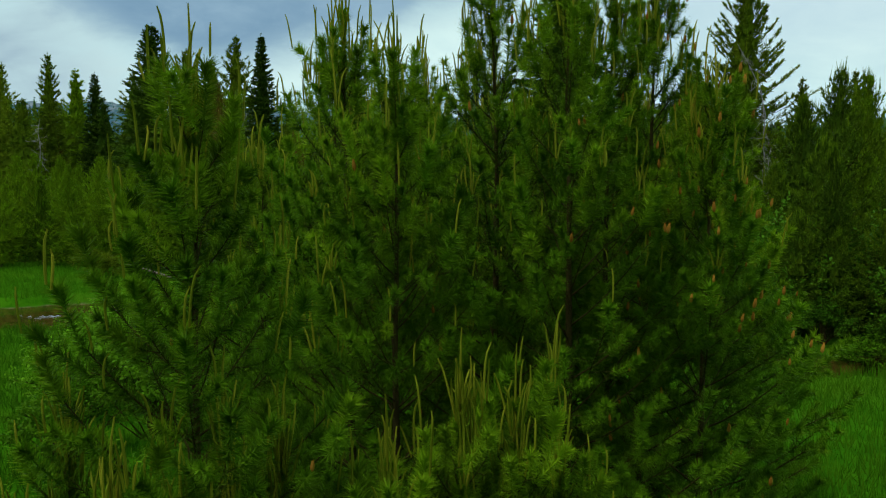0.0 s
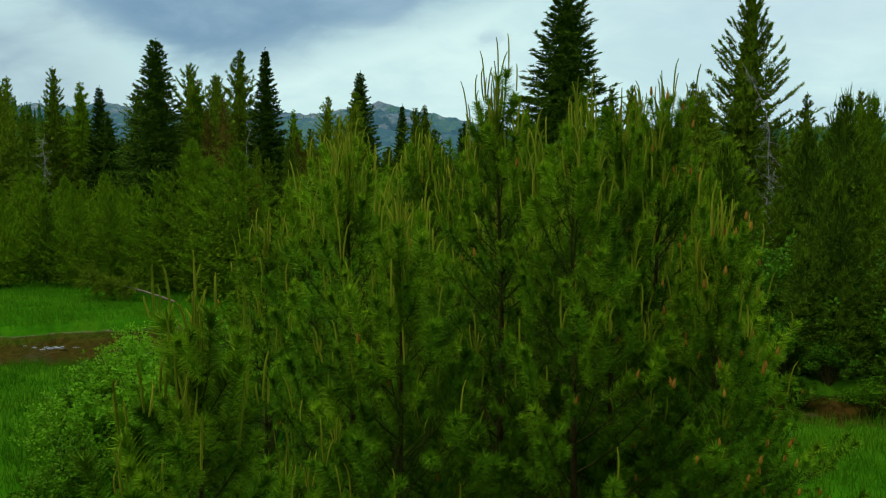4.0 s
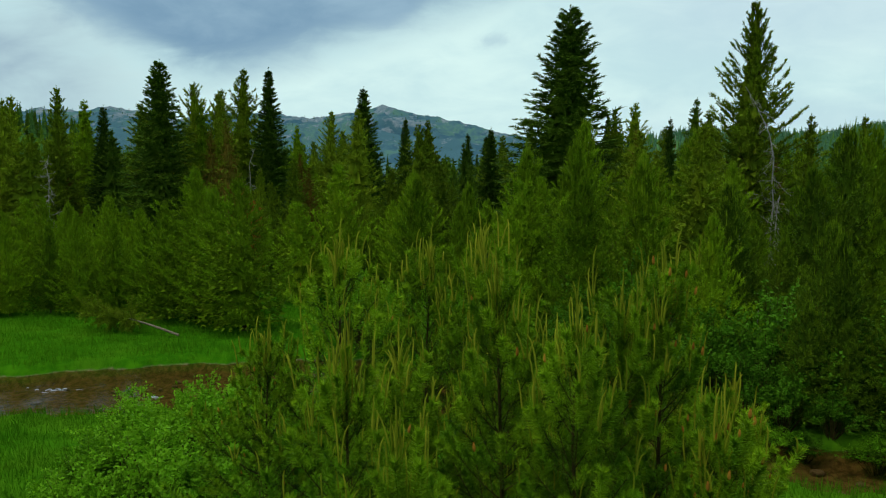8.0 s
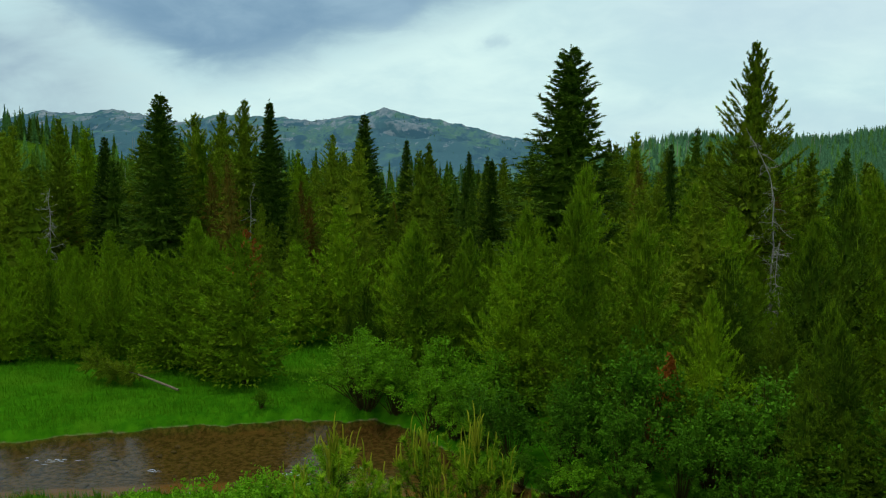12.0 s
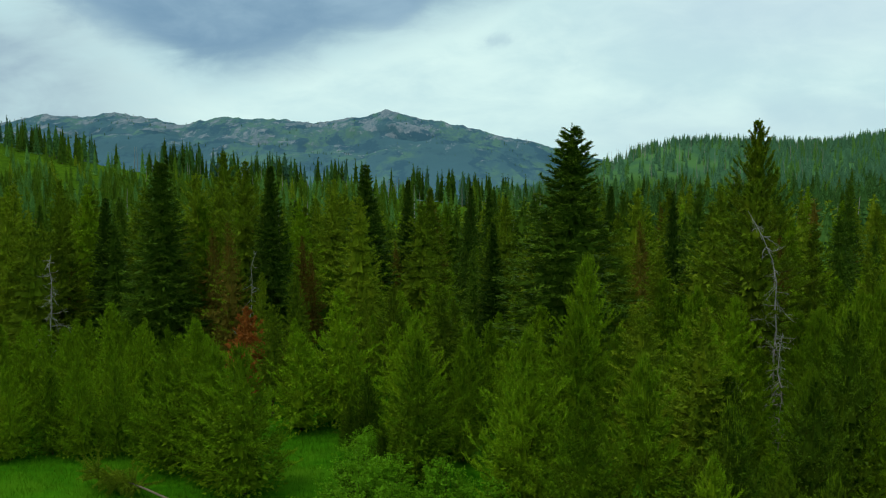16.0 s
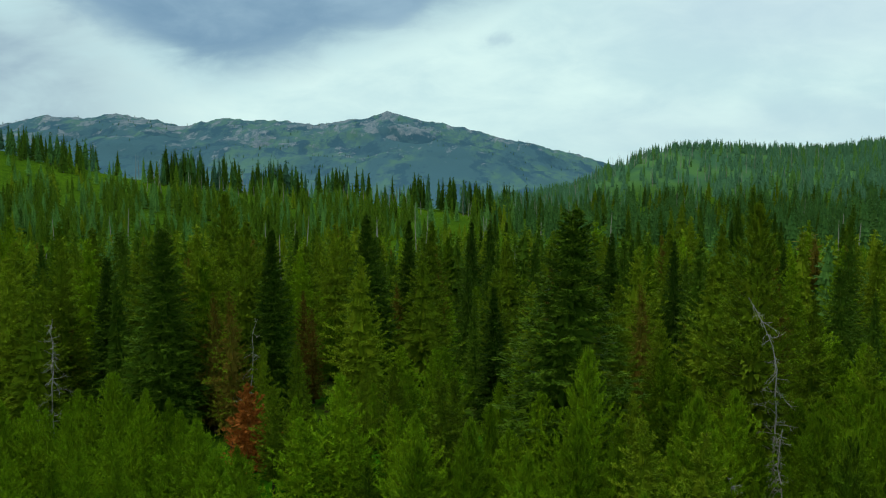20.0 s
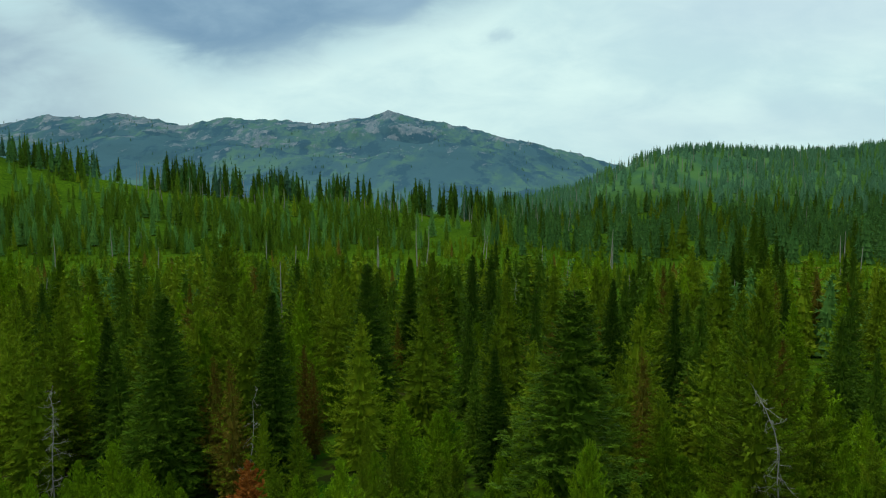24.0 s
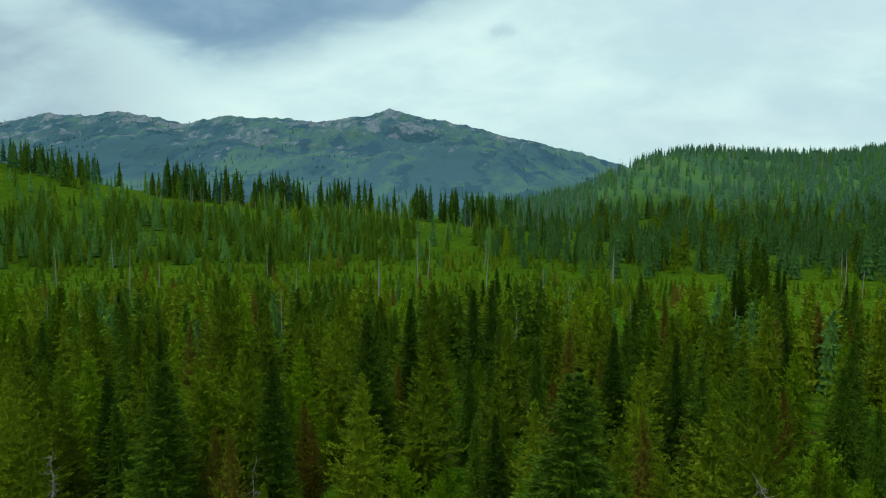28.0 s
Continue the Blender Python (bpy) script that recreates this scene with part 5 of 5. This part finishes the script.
dead_tree(305, -14.6, 52.5, 9.5, 20, "grey dead lodgepole in the wood", (0.02, 0.0))
dead_tree(307, -54.5, 119.0, 10.5, 40, "grey dead lodgepole with bare limbs in the wood", (0.0, 0.0), 0.0, 0.2, 0.16)
dead_tree(308, 9.6, 115.0, 9.5, 40, "grey dead lodgepole standing among spruces", (0.01, 0.0), 0.0, 0.2, 0.14)
dead_tree(306, 9.3, 23.0, 2.6, 12, "broken grey dead shrub on the bank", (0.15, 0.0), 0.0, 0.2, 0.35)
tree_thing("dead_pine", 188, C_RED, "small dead pine with rust-red needles beside alders", "dead tree", "", (7.1, 23.6), 1.0, 0, **{**SHAPES["young"], "tall": 3.4, "reach": 0.8, "boughs": 80, "core": 100})


def fallen_pine():
    rng = np.random.RandomState(5)
    a, b = np.array([-11.7, 31.4, 0.12]), np.array([-16.6, 33.4, 0.85])
    s = np.linspace(0, 1, 7)[:, None]
    pts = a * (1 - s) + b * s + np.array([0, 0, 0.15]) * np.sin(s * 3.14)
    bag = Bag()
    bag.add(*tube(pts, np.linspace(0.06, 0.015, 7), 7))
    root = new("fallen_pine", bag.mesh("fallen_trunk", TAN_WOOD, True))
    tagged(root, "fallen dead pine lying on the grassy bank", "fallen tree")
    seg_a, seg_b = [], []
    for k in range(150):
        f = rng.uniform(0.42, 1.0)
        p = a * (1 - f) + b * f + np.array([0, 0, 0.15 * math.sin(f * 3.14)])
        way = np.array([-0.5, 0.2, 0]) + rng.normal(0, 0.7, 3) + [0, 0, -0.1]
        end = p + way / np.linalg.norm(way) * rng.uniform(0.4, 1.1)
        end[2] = max(end[2], 0.05)
        seg_a.append(p), seg_b.append(end)
    bag = Bag()
    bag.add(*brush(seg_a, seg_b, 130, 0.15, 0.022, rng))
    part("crown", bag.mesh("crown", NEEDLE_PINE), root, "dull half-dead needles")
    b2 = Bag()
    for p, q in zip(seg_a, seg_b):
        b2.add(*tube([p, q], [0.012, 0.004], 3))
    tagged(part("branchwork", b2.mesh("branchwork", TWIG), root), kind="stuff")


fallen_pine()


# ---- stones and white water ----
def stone_mesh(seed):
    bm = bmesh.new()
    bmesh.ops.create_icosphere(bm, subdivisions=2, radius=1)
    rng = np.random.RandomState(seed)
    o = rng.uniform(0, 20, 3)
    for vtx in bm.verts:
        vtx.co *= 1 + 0.5 * noise.noise(vtx.co * 0.9 + Vector(o))
        vtx.co.z *= 0.6
    me = bpy.data.meshes.new("stone")
    bm.to_mesh(me)
    bm.free()
    me.materials.append(STONE)
    return me


STONES = [stone_mesh(i) for i in range(4)]
for i in range(46):
    x = RNG.uniform(-20, 11)
    y = float(creek_mid(x)) + RNG.uniform(-1.05, 1.0) * float(creek_half(x))
    ob = new("stone", STONES[i % 4])
    size = RNG.uniform(0.06, 0.19)
    ob.matrix_world = pose(x, y, float(height(x, y)) + size * 0.25, 0, 0, RNG.uniform(0, 360)) @ Matrix.Diagonal((size * 1.3, size, size, 1))
    tagged(ob, "rounded wet grey-brown stone in the creek", "stone", "stones in the creek")

FOAM, _, foam_p = material("white_water")
foam_p.inputs["Base Color"].default_value, foam_p.inputs["Roughness"].default_value = (0.45, 0.49, 0.50, 1), 0.35


def white_water(x, y, long, seed):
    rng = np.random.RandomState(seed)
    bag = Bag()
    for k in range(int(11 * long)):
        px, py = x + rng.normal(0, 0.42 * long), y + rng.normal(0, 0.13 * long)
        length = rng.uniform(0.08, 0.34)
        s = np.linspace(0, 1, 4)
        pts = np.column_stack([px + length * s, py + 0.05 * np.sin(3 * s + k), -0.295 + 0.018 * np.sin(3.14 * s)])
        bag.add(*tube(pts, np.array([0.003, 0.012, 0.010, 0.002]) * rng.uniform(0.5, 1.3), 4))
    ob = new("white_water", bag.mesh("white_water", FOAM, True))
    tagged(ob, "small white riffle on the creek", "riffle", kind="stuff")


for i, (x, y, long) in enumerate([(-13.4, 24.1, 1.0), (-9.6, 23.2, 0.4), (-4.8, 22.9, 0.8), (-4.4, 22.2, 0.7), (-3.2, 23.6, 0.5), (8.6, 15.6, 0.8), (9.6, 14.6, 0.7), (-16.0, 23.0, 0.5)]):
    white_water(x, y, long, 60 + i)


# ---- grass ----
def grass(name, n, x0, x1, y0, y1, tall, seed, label, skip=None):
    rng = np.random.RandomState(seed)
    p = np.column_stack([rng.uniform(x0, x1, n), rng.uniform(y0, y1, n)])
    off = np.abs(p[:, 1] - creek_mid(p[:, 0])) / creek_half(p[:, 0])
    p = p[(off > 1.06) & (lumps(p[:, 0], p[:, 1], 2.3, 3, 30) + rng.normal(0, 0.6, n) > -0.6)]
    m = len(p)
    base = np.column_stack([p, height(p[:, 0], p[:, 1]) - 0.02])
    way = np.column_stack([rng.normal(0, 0.28, (m, 2)), np.ones(m)])
    way /= np.linalg.norm(way, axis=1)[:, None]
    long = tall * rng.uniform(0.5, 1.2, m) * (1 + 0.35 * lumps(p[:, 0], p[:, 1], 5, 2, 3))
    bag = Bag()
    bag.add(*blades(base, way, long, np.full(m, 0.016), rng))
    tagged(new(name, bag.mesh(name, BLADE)), label, "grass", kind="stuff")


grass("meadow_grass", 60000, -15, -1.5, 5.5, 22, 0.30, 71, "lush green meadow grass by the creek")
grass("bank_grass", 45000, -24, -3, 26, 42, 0.32, 72, "lush green grass on the far bank")
grass("clearing_grass", 24000, 2.5, 11, 7, 16, 0.30, 73, "lush green grass in a clearing")
grass("thicket_grass", 16000, -4, 5, 2, 12, 0.30, 74, "green grass under the young pines")


# ---- tall weeds at the meadow's edge ----
def weed_model(seed):
    rng = np.random.RandomState(seed)
    weed, green = new("tall_weed"), Bag()
    for k in range(6):
        a, out_r = rng.rand() * 6.28, rng.uniform(0.02, 0.16)
        tip = np.array([math.cos(a) * out_r * 2.2, math.sin(a) * out_r * 2.2, rng.uniform(0.5, 0.9)])
        root = np.array([math.cos(a) * out_r * 0.5, math.sin(a) * out_r * 0.5, -0.03])
        stem = Bag()
        stem.add(*tube([root, (root + tip) * 0.5 + rng.normal(0, 0.015, 3), tip], [0.006, 0.005, 0.002], 4))
        part("stem", stem.mesh("stem", SPRING), weed)
        for j in range(13):
            s = 0.25 + 0.75 * j / 13
            b = a + 2.4 * j
            p = root * (1 - s) + tip * s
            way = np.array([[math.cos(b), math.sin(b), rng.uniform(0.0, 0.6)]])
            way /= np.linalg.norm(way)
            green.add(*blades(p[None], way, np.array([rng.uniform(0.09, 0.16) * (1.2 - 0.5 * s)]), np.array([0.026]), rng))
    tagged(part("foliage", green.mesh("foliage", LEAF), weed), kind="stuff")
    tagged(weed, "leafy green weed standing in the grass", "weed", "weeds at the meadow's edge")
    weed.location = (20 + seed - 400, -12, float(height(20.0 + seed - 400, -12.0)))
    return weed, 0.9


WEEDS = [weed_model(400), weed_model(401)]
for i in range(44):
    x, y = (RNG.uniform(2.6, 4.6), RNG.uniform(5.6, 8.6)) if i < 26 else (RNG.uniform(-6.5, -2.5), RNG.uniform(6.5, 10.0))
    put(WEEDS, i, x, y, RNG.uniform(0.5, 0.95), RNG.uniform(0.9, 1.2))
